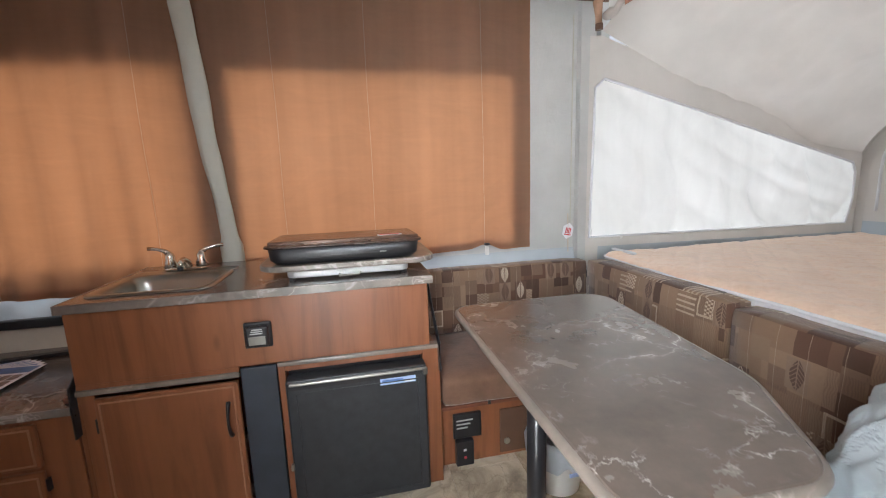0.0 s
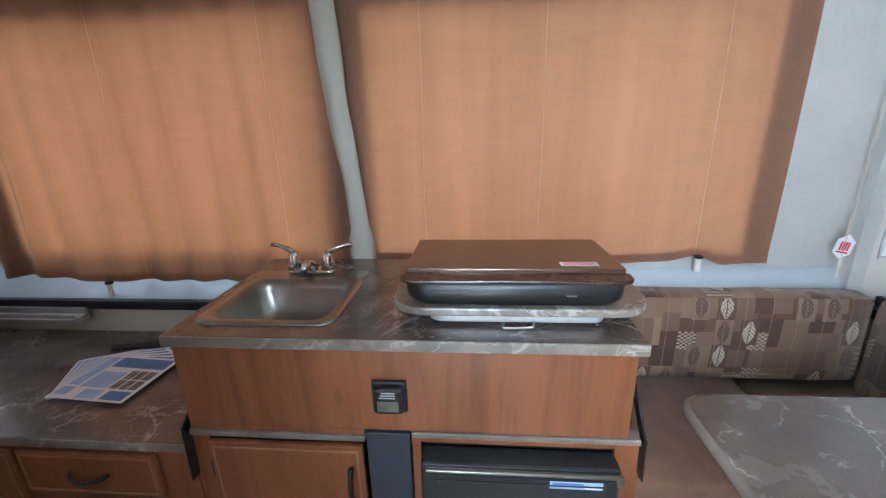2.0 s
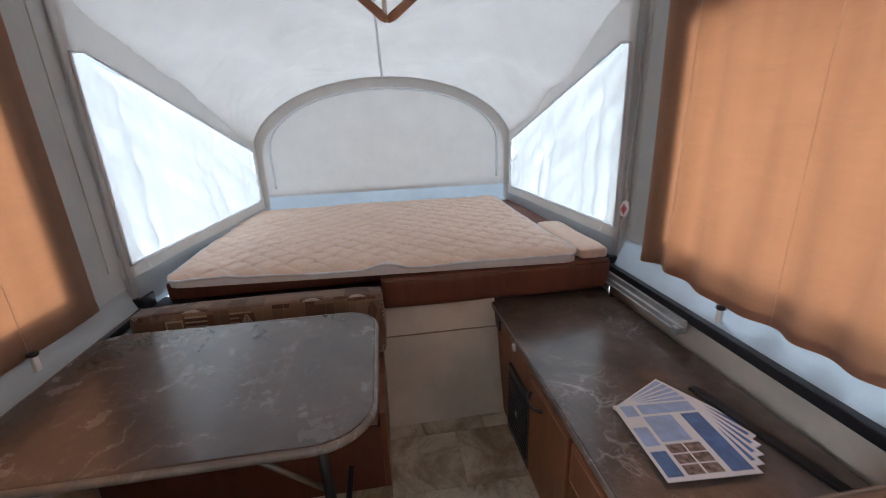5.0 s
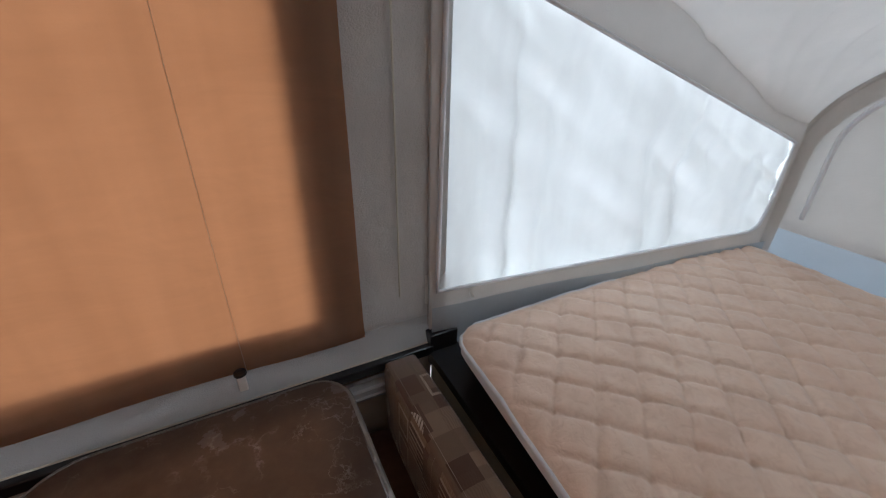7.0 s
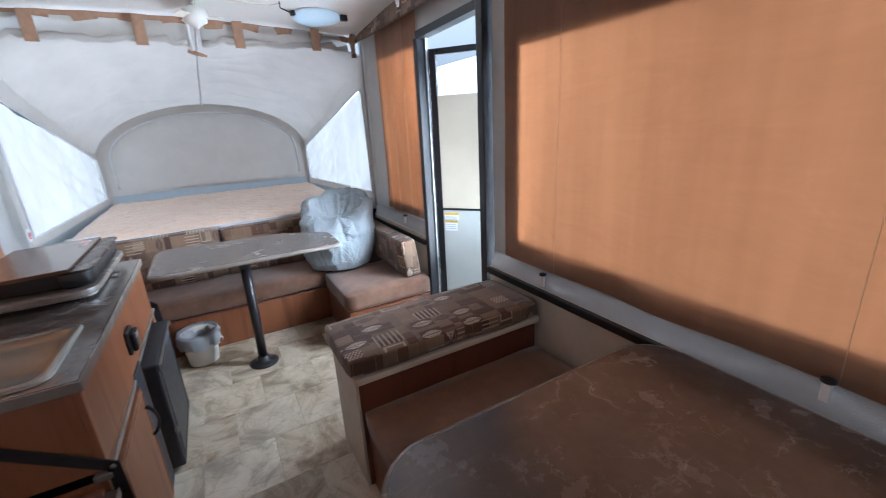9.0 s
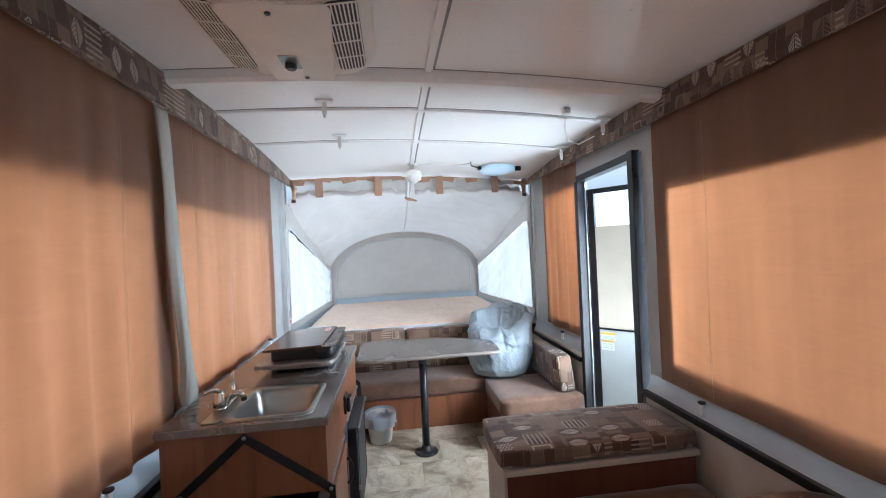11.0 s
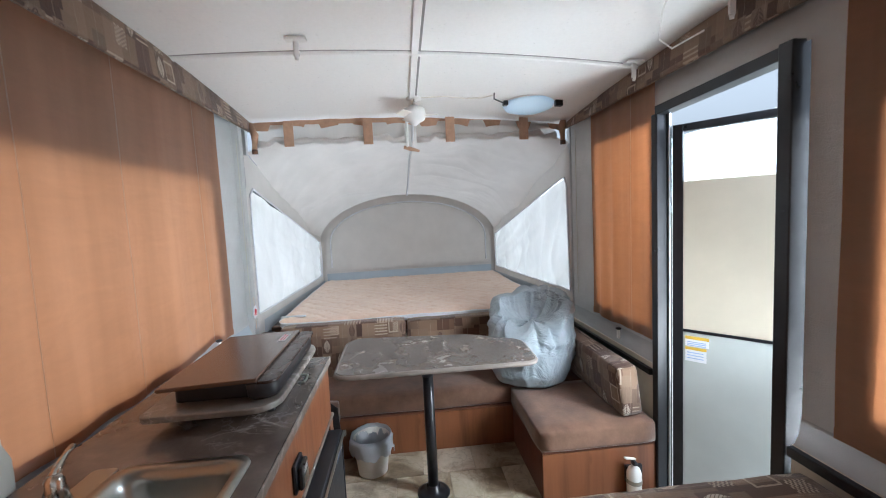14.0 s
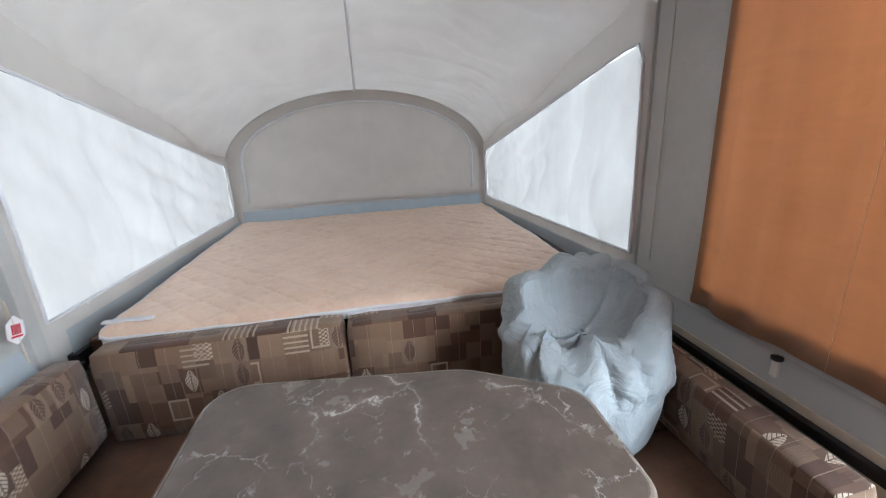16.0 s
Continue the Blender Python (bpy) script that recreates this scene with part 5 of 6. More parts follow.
def flip_arm(x, pts, label):
    t = thing("flip_arm", (x, YF, 0.42), label, "bracket")
    for (y0, z0), (y1, z1) in zip(pts, pts[1:]):
        d = Vector((0, y1 - y0, z1 - z0))
        m = box(-0.003, 0.003, -0.016, 0.016, -0.01, d.length + 0.01, 0.002)
        part("arm", place(m, Matrix.Translation((x, y0, z0)) @ Matrix.Rotation(-math.atan2(d.y, d.z), 4, "X")), M_BLKMETAL, t)
    for y, z in pts:
        part("bolt", place(lathe(0, 0, [(0.008, 0), (0.008, 0.005), (0.003, 0.008)], 10), Matrix.Translation((x, y, z)) @ Matrix.Rotation(radians(-90 if x < 0 else 90), 4, "Y")), M_STEEL, t)


flip_arm(-0.5535, [(0.478, 0.435), (0.482, 0.59), (0.79, 0.812), (1.02, 0.615)], "folded black flip-up arm on the galley's end")
flip_arm(0.648, [(0.478, 0.50), (0.485, 0.60), (0.70, 0.80)], "black flip-up arm at the galley's bench end")

# ---- low cabinet run ----
low = thing("low_cabinet", (-1.33, 0.8, 0), "low cherry laminate cabinet run with drawer and furnace", "cabinet")
part("body", box(-2.055, -0.568, YF + 0.02, 1.11, 0.0, 0.50, 0.002), M_WOOD, low)
part("face", box(-2.055, -0.568, YF, YF + 0.02, 0.0, 0.50, 0.002), M_WOOD, low)
d = panel_door(low, "drawer_front", -1.105, -0.675, YF, 0.335, 0.485, 0.016)
bar_handle(d, -0.885, YF - 0.018, 0.415, 0.125, 0)
d = panel_door(low, "door", -0.955, -0.675, YF, 0.02, 0.318)
bar_handle(d, -0.915, YF - 0.018, 0.165, 0, 0.12)
for hz in (0.07, 0.27):
    part("hinge", box(-0.673, -0.664, YF - 0.016, YF - 0.001, hz - 0.022, hz + 0.022, 0.001), M_BLACK, d)
d = panel_door(low, "door", -1.455, -1.12, YF, 0.02, 0.485)
bar_handle(d, -1.375, YF - 0.018, 0.42, 0.11, 0)
hm = part("furnace_grille", box(-1.735, -1.465, YF - 0.014, YF, 0.005, 0.355, 0.004), M_BLACK, low, "black furnace grille")
part("badge", box(-1.612, -1.588, YF - 0.022, YF - 0.020, 0.17, 0.195, 0.001), M_ENAMEL, hm, "small pale round badge")
for i in range(11):
    part("slat", box(-1.72, -1.48, YF - 0.020, YF - 0.014, 0.05 + i * 0.025, 0.062 + i * 0.025, 0.002), M_BLACK, hm)
part("vent_plate", box(-2.04, -1.905, YF - 0.008, YF, 0.415, 0.485, 0.003), M_BLACK, low, "small black plate")
part("switch", box(-1.70, -1.675, YF - 0.012, YF, 0.445, 0.472, 0.003), M_WHITE, low, "small white switch")
part("knob", place(lathe(0, 0, [(0.009, 0), (0.009, 0.012), (0.005, 0.016)], 12), Matrix.Translation((-1.475, YF, 0.375)) @ Matrix.Rotation(radians(90), 4, "X")), M_BLACK, low)
lt = thing("low_worktop", (-1.33, 0.8, 0.50), "dark marbled laminate worktop on the low cabinets", "worktop")
part("top", slab(rounded(-2.058, -0.568, YF - 0.014, 1.108, 0.01, 3), 0.502, 0.53, 0.004), M_MARBLE, lt)
part("front_edge", box(-2.058, -0.568, YF - 0.019, YF - 0.0145, 0.502, 0.53, 0.002), M_EDGE, lt)
part("end_strip", box(-0.60, -0.574, YF + 0.01, 1.08, 0.531, 0.549, 0.003), M_DARKWOOD, lt)

br = thing("strut", (-0.9, 0.95, 0.53), "dark flat metal strut lying along the box wall", "strut")
part("bar", place(box(-0.28, 0.28, -0.016, 0.016, 0, 0.012, 0.002), Matrix.Translation((-0.93, 1.0, 0.5315)) @ Matrix.Rotation(radians(10), 4, "Z")), M_BLKMETAL, br)


def brochures():
    t = thing("brochures", (-1.03, 0.75, 0.53), "fanned stack of blue and white brochures on the low worktop", "brochure")
    for i in range(6):
        m = Matrix.Translation((-1.165, 0.645, 0.5315 + 0.0022 * (5 - i))) @ Matrix.Rotation(radians(-4 + 6 * i), 4, "Z")
        own = place(box(0, 0.285, 0, 0.25, 0, 0.0012, 0), m)
        p = part("sheet", own, M_PAPER, t)
        bars = ((0.006, 0.05, 0.01, 0.206, M_LBLUE), (0.06, 0.27, 0.165, 0.205, M_BLUE), (0.06, 0.27, 0.11, 0.15, M_LBLUE)) if i else (
            (0.008, 0.055, 0.015, 0.05, M_LBLUE), (0.19, 0.272, 0.008, 0.045, M_BLUE), (0.10, 0.17, 0.008, 0.045, M_LBLUE), (0.06, 0.16, 0.055, 0.13, M_LBLUE),
            (0.17, 0.20, 0.055, 0.095, M_PHOTO), (0.205, 0.235, 0.055, 0.095, M_PHOTO), (0.24, 0.27, 0.055, 0.095, M_PHOTO),
            (0.17, 0.20, 0.10, 0.14, M_PHOTO), (0.205, 0.235, 0.10, 0.14, M_PHOTO), (0.24, 0.27, 0.10, 0.14, M_PHOTO),
            (0.06, 0.272, 0.155, 0.205, M_BLUE), (0.008, 0.05, 0.06, 0.205, M_LBLUE))
        for a, b, c, d, mt in bars:
            part("print_block", place(box(a, b, c * 1.16, d * 1.16, 0.0013, 0.0018, 0), m), mt, p)


brochures()

# ---- front dinette ----


def poly_round(corners, n=7):
    """Closed outline from (x, y, radius) corners."""
    out = []
    k = len(corners)
    for i in range(k):
        p = Vector(corners[i][:2])
        r = corners[i][2]
        a = (Vector(corners[i - 1][:2]) - p).normalized()
        b = (Vector(corners[(i + 1) % k][:2]) - p).normalized()
        ang = a.angle(b)
        d = r / math.tan(ang / 2)
        c = p + (a + b).normalized() * (r / math.sin(ang / 2))
        s, e = p + a * d - c, p + b * d - c
        t0 = math.atan2(s.y, s.x)
        t1 = math.atan2(e.y, e.x)
        while t1 - t0 > math.pi:
            t1 -= 2 * math.pi
        while t1 - t0 < -math.pi:
            t1 += 2 * math.pi
        out += [(c.x + r * math.cos(t0 + (t1 - t0) * j / n), c.y + r * math.sin(t0 + (t1 - t0) * j / n)) for j in range(n + 1)]
    return out


TZ = 0.735
ta = thing("dinette_table", (0.836, 0.04, 0), "dark marbled dinette table on a black pedestal post", "table")
shape = [(1.338, 0.495, 0.10), (0.715, 0.49, 0.065), (0.708, -0.53, 0.065), (1.065, -0.545, 0.11), (1.245, -0.25, 0.25)]
part("tabletop", slab(poly_round(shape), TZ - 0.028, TZ, 0.006), M_TABLE, ta)
rim = [(x, y, TZ - 0.014) for x, y in poly_round(shape)]
part("edge_band", tube(rim, 0.0125, 8, closed=True), M_EDGE, ta, "worn grey edge band", True)
part("post", lathe(0.836, 0.03, [(0.028, 0.012), (0.028, TZ - 0.05)], 24), M_BLKMETAL, ta, smooth=True)
part("floor_plate", lathe(0.836, 0.03, [(0.088, 0.0), (0.088, 0.008), (0.07, 0.016), (0.036, 0.024), (0.034, 0.05)], 32), M_BLKMETAL, ta, smooth=True)
part("top_socket", lathe(0.836, 0.03, [(0.034, TZ - 0.08), (0.04, TZ - 0.04), (0.085, TZ - 0.034), (0.085, TZ - 0.028)], 28), M_BLKMETAL, ta, smooth=True)

SEAT = 0.385
kb = thing("kitchen_side_bench", (0.93, 0.85, 0), "cherry laminate dinette bench with fuse panel in its front", "bench")
part("front", box(0.655, 1.235, 0.58, 0.598, 0.0, 0.255, 0.002), M_WOOD, kb)
part("top_board", box(0.655, 1.235, 0.57, 1.14, 0.256, 0.272, 0.003), M_DARKWOOD, kb)
part("end_panel", box(0.653, 0.668, 0.56, 1.14, 0.0, 0.275, 0.002), M_WOOD, kb)
p = part("fuse_panel", box(0.715, 0.838, 0.562, 0.58, 0.125, 0.235, 0.004), M_BLACK, kb, "black fuse panel with faint print")
own = bmesh.new()
for i in range(3):
    box(0.728, 0.80 - 0.012 * i, 0.5606, 0.562, 0.205 - i * 0.017, 0.211 - i * 0.017, 0, bm=own)
part("print_bar", own, M_ENAMEL, p)
p = part("detector", box(0.722, 0.80, 0.548, 0.58, 0.004, 0.118, 0.006), M_BLACK, kb, "black gas detector")
part("indicator", box(0.752, 0.766, 0.546, 0.548, 0.075, 0.085, 0.001), M_PAPER, p)
part("test_button", place(lathe(0, 0, [(0.006, 0), (0.006, 0.003)], 12), Matrix.Translation((0.76, 0.5478, 0.045)) @ Matrix.Rotation(radians(90), 4, "X")), M_RED, p)
p = part("access_door", box(0.925, 1.185, 0.568, 0.58, 0.02, 0.225, 0.004), M_BROWNLID, kb, "brown access door")
part("lock", place(lathe(0, 0, [(0.014, 0), (0.014, 0.005), (0.007, 0.007)], 16), Matrix.Translation((0.955, 0.568, 0.075)) @ Matrix.Rotation(radians(90), 4, "X")), M_STEEL, p)
part("turn_catch", box(0.87, 0.882, 0.562, 0.57, 0.262, 0.285, 0.002), M_BLACK, kb)
sc = thing("seat_cushion", (0.93, 0.85, 0.273), "brown suede seat cushion on the kitchen-side bench", "cushion", "dinette seat cushions")
part("cushion", cushion(0.672, 1.225, 0.555, 1.135, 0.273, SEAT + 0.02, 0.03, 0.006, 1), M_SUEDE, sc, smooth=True)

bb = thing("bunk_end_bench", (1.5, 0.03, 0), "cherry laminate dinette bench along the bunk end", "bench")
part("front", box(1.235, 1.252, -0.53, 0.575, 0.0, 0.245, 0.002), M_WOOD, bb)
part("top_board", box(1.236, 1.755, -1.14, 1.14, 0.246, 0.258, 0.002), M_DARKWOOD, bb)
sc = thing("seat_cushion", (1.5, 0.0, 0.259), "brown suede seat cushion along the bunk end", "cushion", "dinette seat cushions")
part("cushion", cushion(1.232, 1.75, -1.13, 1.13, 0.259, SEAT, 0.03, 0.006, 2), M_SUEDE, sc, smooth=True)

db = thing("door_side_bench", (0.94, -0.83, 0), "cherry laminate dinette bench beside the entry door", "bench")
part("end_panel", box(0.675, 0.692, -1.135, -0.525, 0.0, 0.245, 0.003), M_WOOD, db)
part("front", box(0.692, 1.235, -0.542, -0.525, 0.0, 0.245, 0.002), M_DARKWOOD, db)
part("top_board", box(0.68, 1.234, -1.135, -0.53, 0.246, 0.258, 0.002), M_DARKWOOD, db)
sc = thing("seat_cushion", (0.95, -0.82, 0.259), "brown suede seat cushion beside the entry door", "cushion", "dinette seat cushions")
part("cushion", cushion(0.655, 1.228, -1.13, -0.505, 0.259, SEAT, 0.025, 0.006, 3), M_SUEDE, sc, smooth=True)


def back_cushion(x0, x1, y0, y1, z0, z1, seed, label, lean=None):
    t = thing("back_cushion", ((x0 + x1) / 2, (y0 + y1) / 2, z0), label, "cushion", "patchwork back cushions")
    own = cushion(x0, x1, y0, y1, z0, z1, 0.024, 0.006, seed)
    if lean:
        place(own, lean)
    part("cushion", own, M_PATCH, t, smooth=True)
    return t


back_cushion(0.675, 1.62, 1.015, 1.125, SEAT + 0.03, 0.755, 11, "brown patchwork back cushion standing along the kitchen wall")
back_cushion(1.59, 1.715, 0.135, 1.0, SEAT + 0.006, 0.765, 12, "brown leaf-patterned back cushion against the front bunk")
back_cushion(1.59, 1.715, -0.62, 0.125, SEAT + 0.006, 0.755, 13, "brown leaf-patterned back cushion beside the grey sack")
m = Matrix.Translation((0, -1.06, SEAT)) @ Matrix.Rotation(radians(-7), 4, "X") @ Matrix.Translation((0, 1.06, -SEAT))
bc = back_cushion(0.69, 1.56, -1.085, -0.965, SEAT + 0.014, 0.672, 14, "patchwork back cushion leaning by the entry door", m)


def sack():
    """A soft elastic-mouthed sack: deep gathers below a tilted oval mouth, cloth rolling in over the elastic."""
    cx, cy = 1.315, -0.675
    prof = [(0.0, 0.10), (0.003, 0.165), (0.02, 0.215), (0.08, 0.238), (0.18, 0.252), (0.28, 0.262), (0.36, 0.262), (0.41, 0.258), (0.44, 0.250), (0.466, 0.232), (0.478, 0.212), (0.478, 0.196), (0.468, 0.182)]
    inner = [(0.468, 0.182), (0.455, 0.183), (0.428, 0.174), (0.39, 0.15), (0.365, 0.11), (0.352, 0.06), (0.35, 0.008)]
    n = 180

    def crease(a, k, seed):
        """Sharp-bottomed folds at uneven steps round the mouth."""
        w = a + 0.35 * math.sin(2 * a + seed) + 0.16 * math.sin(5 * a + 2 * seed)
        return abs(math.sin(k * w * 0.5)) ** 0.6 - 0.75

    def ring(bm, h, r, s):
        out = []
        for j in range(n):
            a = 2 * math.pi * j / n
            c, d = math.cos(a), math.sin(a)
            q = 1.03 * r * (1 + 0.09 * noise.noise(Vector((c * 1.3, d * 1.3, h * 3 + 2))))
            deep = min(1, max(0, s - 0.30) / 0.45)
            amt = 0.12 + 2.2 * abs(noise.noise(Vector((c * 1.7, d * 1.7, 8))))
            q += 0.090 * amt * deep ** 1.4 * (1 - 0.55 * max(0, s - 0.8) / 0.2) * crease(a + 0.5 * (h - 0.4), 10, 1.0)
            q += 0.008 * min(1, max(0, s - 0.72) / 0.2) * crease(a, 40, 2.0)
            mid = math.sin(math.pi * min(1, h / 0.47)) ** 0.7
            f = noise.noise(Vector((c * 1.9 + h * 3.2, d * 1.9 - h * 2.0, h * 3.0)))
            q += 0.050 * mid * (0.25 - min(0.5, abs(f) * 1.6))
            f = noise.noise(Vector((c * 4.2 - h * 6, d * 4.2, h * 6)))
            q += 0.018 * mid * (0.25 - min(0.5, abs(f) * 1.5))
            tilt = max(0, h - 0.22) / 0.24 * math.cos(a - radians(-30)) * q * 0.46
            tilt += 0.05 * max(0, s - 0.6) / 0.4 * noise.noise(Vector((c * 1.8, d * 1.8, 1)))
            squash = 1 - 0.24 * min(1, max(0, s - 0.72) / 0.25) if s <= 1 else 0.76
            out.append(bm.verts.new((cx + q * c * squash + 0.16 * h * h, cy + q * d * (1 + 0.12 * s) - 0.07 * h * h, SEAT + 0.004 + h + tilt)))
        return out

    def skin(levels):
        own = bmesh.new()
        rings = [ring(own, *lv) for lv in levels]
        for q, w in zip(rings, rings[1:]):
            for j in range(n):
                own.faces.new((q[j], q[(j + 1) % n], w[(j + 1) % n], w[j]))
        own.faces.new(rings[0] if levels[0][0] == 0.0 else rings[-1])
        return own

    def finer(line, s0, s1, k=5):
        out, m = [], (len(line) - 1) * k
        for i in range(m + 1):
            b = min(i // k, len(line) - 2)
            f = i / k - b
            out.append((line[b][0] + (line[b + 1][0] - line[b][0]) * f, line[b][1] + (line[b + 1][1] - line[b][1]) * f, s0 + (s1 - s0) * i / m))
        return out

    t = thing("storage_sack", (cx, cy, SEAT), "blue-grey elastic-mouthed cloth sack crumpled on the corner seat", "sack")
    part("outer_cloth", skin(finer(prof, 0.0, 1.0)), M_BAG, t, smooth=True)
    part("inner_cloth", skin(finer(inner, 1.0, 0.97)), M_BAG, t, "inside of the gathered open mouth", True)


sack()


def bucket():
    cx, cy = 1.09, 0.37
    t = thing("waste_bucket", (cx, cy, 0), "small white bucket with a clear plastic liner by the bench", "bucket")
    part("pail", lathe(cx, cy, [(0.08, 0.0), (0.085, 0.003), (0.108, 0.205), (0.114, 0.207), (0.114, 0.214), (0.105, 0.212), (0.083, 0.012), (0.02, 0.01)], 32), M_WHITE, t, smooth=True)
    own = bmesh.new()
    n = 48
    rows = []
    for h, r, k in ((0.06, 0.078, 0.003), (0.215, 0.107, 0.004), (0.232, 0.116, 0.008), (0.205, 0.126, 0.012), (0.165, 0.126, 0.016), (0.13, 0.121, 0.018)):
        rows.append([own.verts.new((cx + (r + k * noise.noise(Vector((math.cos(a) * 5, math.sin(a) * 5, h * 20)))) * math.cos(a), cy + (r + k * noise.noise(Vector((math.cos(a) * 5, math.sin(a) * 5, h * 20 + 4)))) * math.sin(a),
                     h + (0.04 * noise.noise(Vector((math.cos(a) * 3, math.sin(a) * 3, 2))) if h < 0.14 and r > 0.1 else 0))) for a in [2 * math.pi * j / n for j in range(n)]])
    for q, w in zip(rows, rows[1:]):
        for j in range(n):
            own.faces.new((q[j], q[(j + 1) % n], w[(j + 1) % n], w[j]))
    part("liner", own, M_LINER, t, "crumpled clear plastic liner", True)
    part("print_bar", box(cx - 0.02, cx + 0.03, cy - 0.13, cy - 0.128, 0.12, 0.135, 0), M_LBLUE, t)


bucket()

fe = thing("fire_extinguisher", (0.62, -0.98, 0.0), "small white fire extinguisher strapped to the bench end", "extinguisher")
part("cylinder", lathe(0.625, -0.985, [(0.03, 0.002), (0.036, 0.012), (0.036, 0.135), (0.028, 0.158), (0.014, 0.168), (0.014, 0.178)], 24), M_WHITE, fe, smooth=True)
part("valve", box(0.608, 0.642, -0.995, -0.975, 0.178, 0.20, 0.004), M_BLACK, fe)
part("lever", place(box(-0.06, 0.01, -0.008, 0.008, 0, 0.008, 0.002), Matrix.Translation((0.63, -0.985, 0.203)) @ Matrix.Rotation(radians(-75), 4, "Z") @ Matrix.Rotation(radians(18), 4, "Y")), M_WHITE, fe)
part("strap", lathe(0.625, -0.985, [(0.037, 0.085), (0.0385, 0.085), (0.0385, 0.105), (0.037, 0.105)], 24), M_STEEL, fe)
part("bracket", box(0.655, 0.675, -1.05, -0.96, 0.06, 0.15, 0.003), M_BLKMETAL, fe)

# ---- rear dinette ----
tb = thing("folding_table", (-1.38, -0.6, 0), "dark marbled dinette table on black folding legs", "table")
outl = poly_round([(-1.02, -0.085, 0.15), (-1.745, -0.085, 0.13), (-1.745, -1.118, 0.09), (-1.02, -1.118, 0.13)])
part("tabletop", slab(outl, 0.652, 0.68, 0.006), M_REARTABLE, tb)
part("edge_band", tube([(x, y, 0.666) for x, y in outl], 0.0125, 8, closed=True), M_EDGE, tb, "worn grey edge band", True)
for lx in (-1.13, -1.62):
    part("leg", tube([(lx, -0.24, 0.651), (lx, -0.225, 0.0)], 0.016, 12), M_BLKMETAL, tb, smooth=True)
    part("brace", tube([(lx, -0.235, 0.42), (lx, -0.52, 0.647)], 0.008, 8), M_STEEL, tb, smooth=True)
part("leg_rail", tube([(-1.62, -0.228, 0.12), (-1.13, -0.228, 0.12)], 0.012, 10), M_BLKMETAL, tb)

b1 = thing("entry_bench", (-0.5, -0.68, 0), "dark cherry dinette bench with a high beige-ended back box", "bench")
part("back_box", box(-0.45, -0.125, -1.12, -0.235, 0.0, 0.50, 0.003), M_DARKWOOD, b1)
part("end_board", box(-0.45, -0.122, -0.234, -0.222, 0.0, 0.50, 0.002), M_BEIGE, b1, "beige vinyl end board")
part("front_board", box(-0.124, -0.112, -1.12, -0.235, 0.0, 0.50, 0.002), M_BEIGE, b1)
part("cap", box(-0.475, -0.105, -1.125, -0.215, 0.501, 0.528, 0.005), M_BEIGE, b1, "pale cap board")
part("seat_box", box(-0.95, -0.452, -1.12, -0.25, 0.0, 0.30, 0.003), M_DARKWOOD, b1)
part("catch", box(-0.49, -0.455, -0.252, -0.245, 0.30, 0.318, 0.002), M_STEEL, b1)
sc = thing("seat_cushion", (-0.7, -0.68, 0.301), "brown suede seat cushion on the entry bench", "cushion", "dinette seat cushions")
part("cushion", cushion(-0.965, -0.456, -1.12, -0.235, 0.301, 0.385, 0.025, 0.005, 6), M_SUEDE, sc, smooth=True)
back_cushion(-0.475, -0.105, -1.12, -0.20, 0.530, 0.618, 21, "patchwork back cushion lying flat on the bench's back box")

b2 = thing("rear_bench", (-1.75, -0.6, 0), "dark cherry dinette bench under the rear bunk", "bench")
part("seat_box", box(-2.04, -1.50, -1.12, -0.10, 0.0, 0.30, 0.003), M_DARKWOOD, b2)
part("end_panel", box(-2.04, -1.50, -0.099, -0.078, 0.0, 0.36, 0.003), M_WOOD, b2)
part("back_support", box(-2.04, -1.92, -0.10, -0.078, 0.361, 0.56, 0.003), M_DARKWOOD, b2)
sc = thing("seat_cushion", (-1.75, -0.6, 0.301), "brown suede seat cushion under the rear bunk", "cushion", "dinette seat cushions")
part("cushion", cushion(-1.90, -1.49, -1.12, -0.102, 0.301, 0.385, 0.025, 0.005, 7), M_SUEDE, sc, smooth=True)
back_cushion(-1.985, -1.865, -1.10, -0.06, 0.39, 0.695, 22, "patchwork back cushion in front of the rear bunk")


def slant_panel():
    own = bmesh.new()
    prof = [(-1.835, 0.0), (-1.90, 0.20), (-1.965, 0.42), (-2.045, 0.60)]
    rows = [[own.verts.new((x, y, z)) for y in (-0.075, 0.21, 0.498)] for x, z in prof] + [[own.verts.new((x - 0.01, y, z)) for y in (-0.075, 0.21, 0.498)] for x, z in prof[::-1]]
    for q, r in zip(rows, rows[1:] + rows[:1]):
        for i in range(2):
            own.faces.new((q[i], q[i + 1], r[i + 1], r[i]))
    bmesh.ops.recalc_face_normals(own, faces=own.faces)
    return own


structure("wall_step_panel", slant_panel(), M_BEIGE, "slanting beige vinyl panel between bench and cabinet", "panel")
structure("trim_step_seam", box(-1.972, -1.960, -0.075, 0.498, 0.418, 0.422, 0), M_GROUT, "thin seam across the slanting panel", "trim")

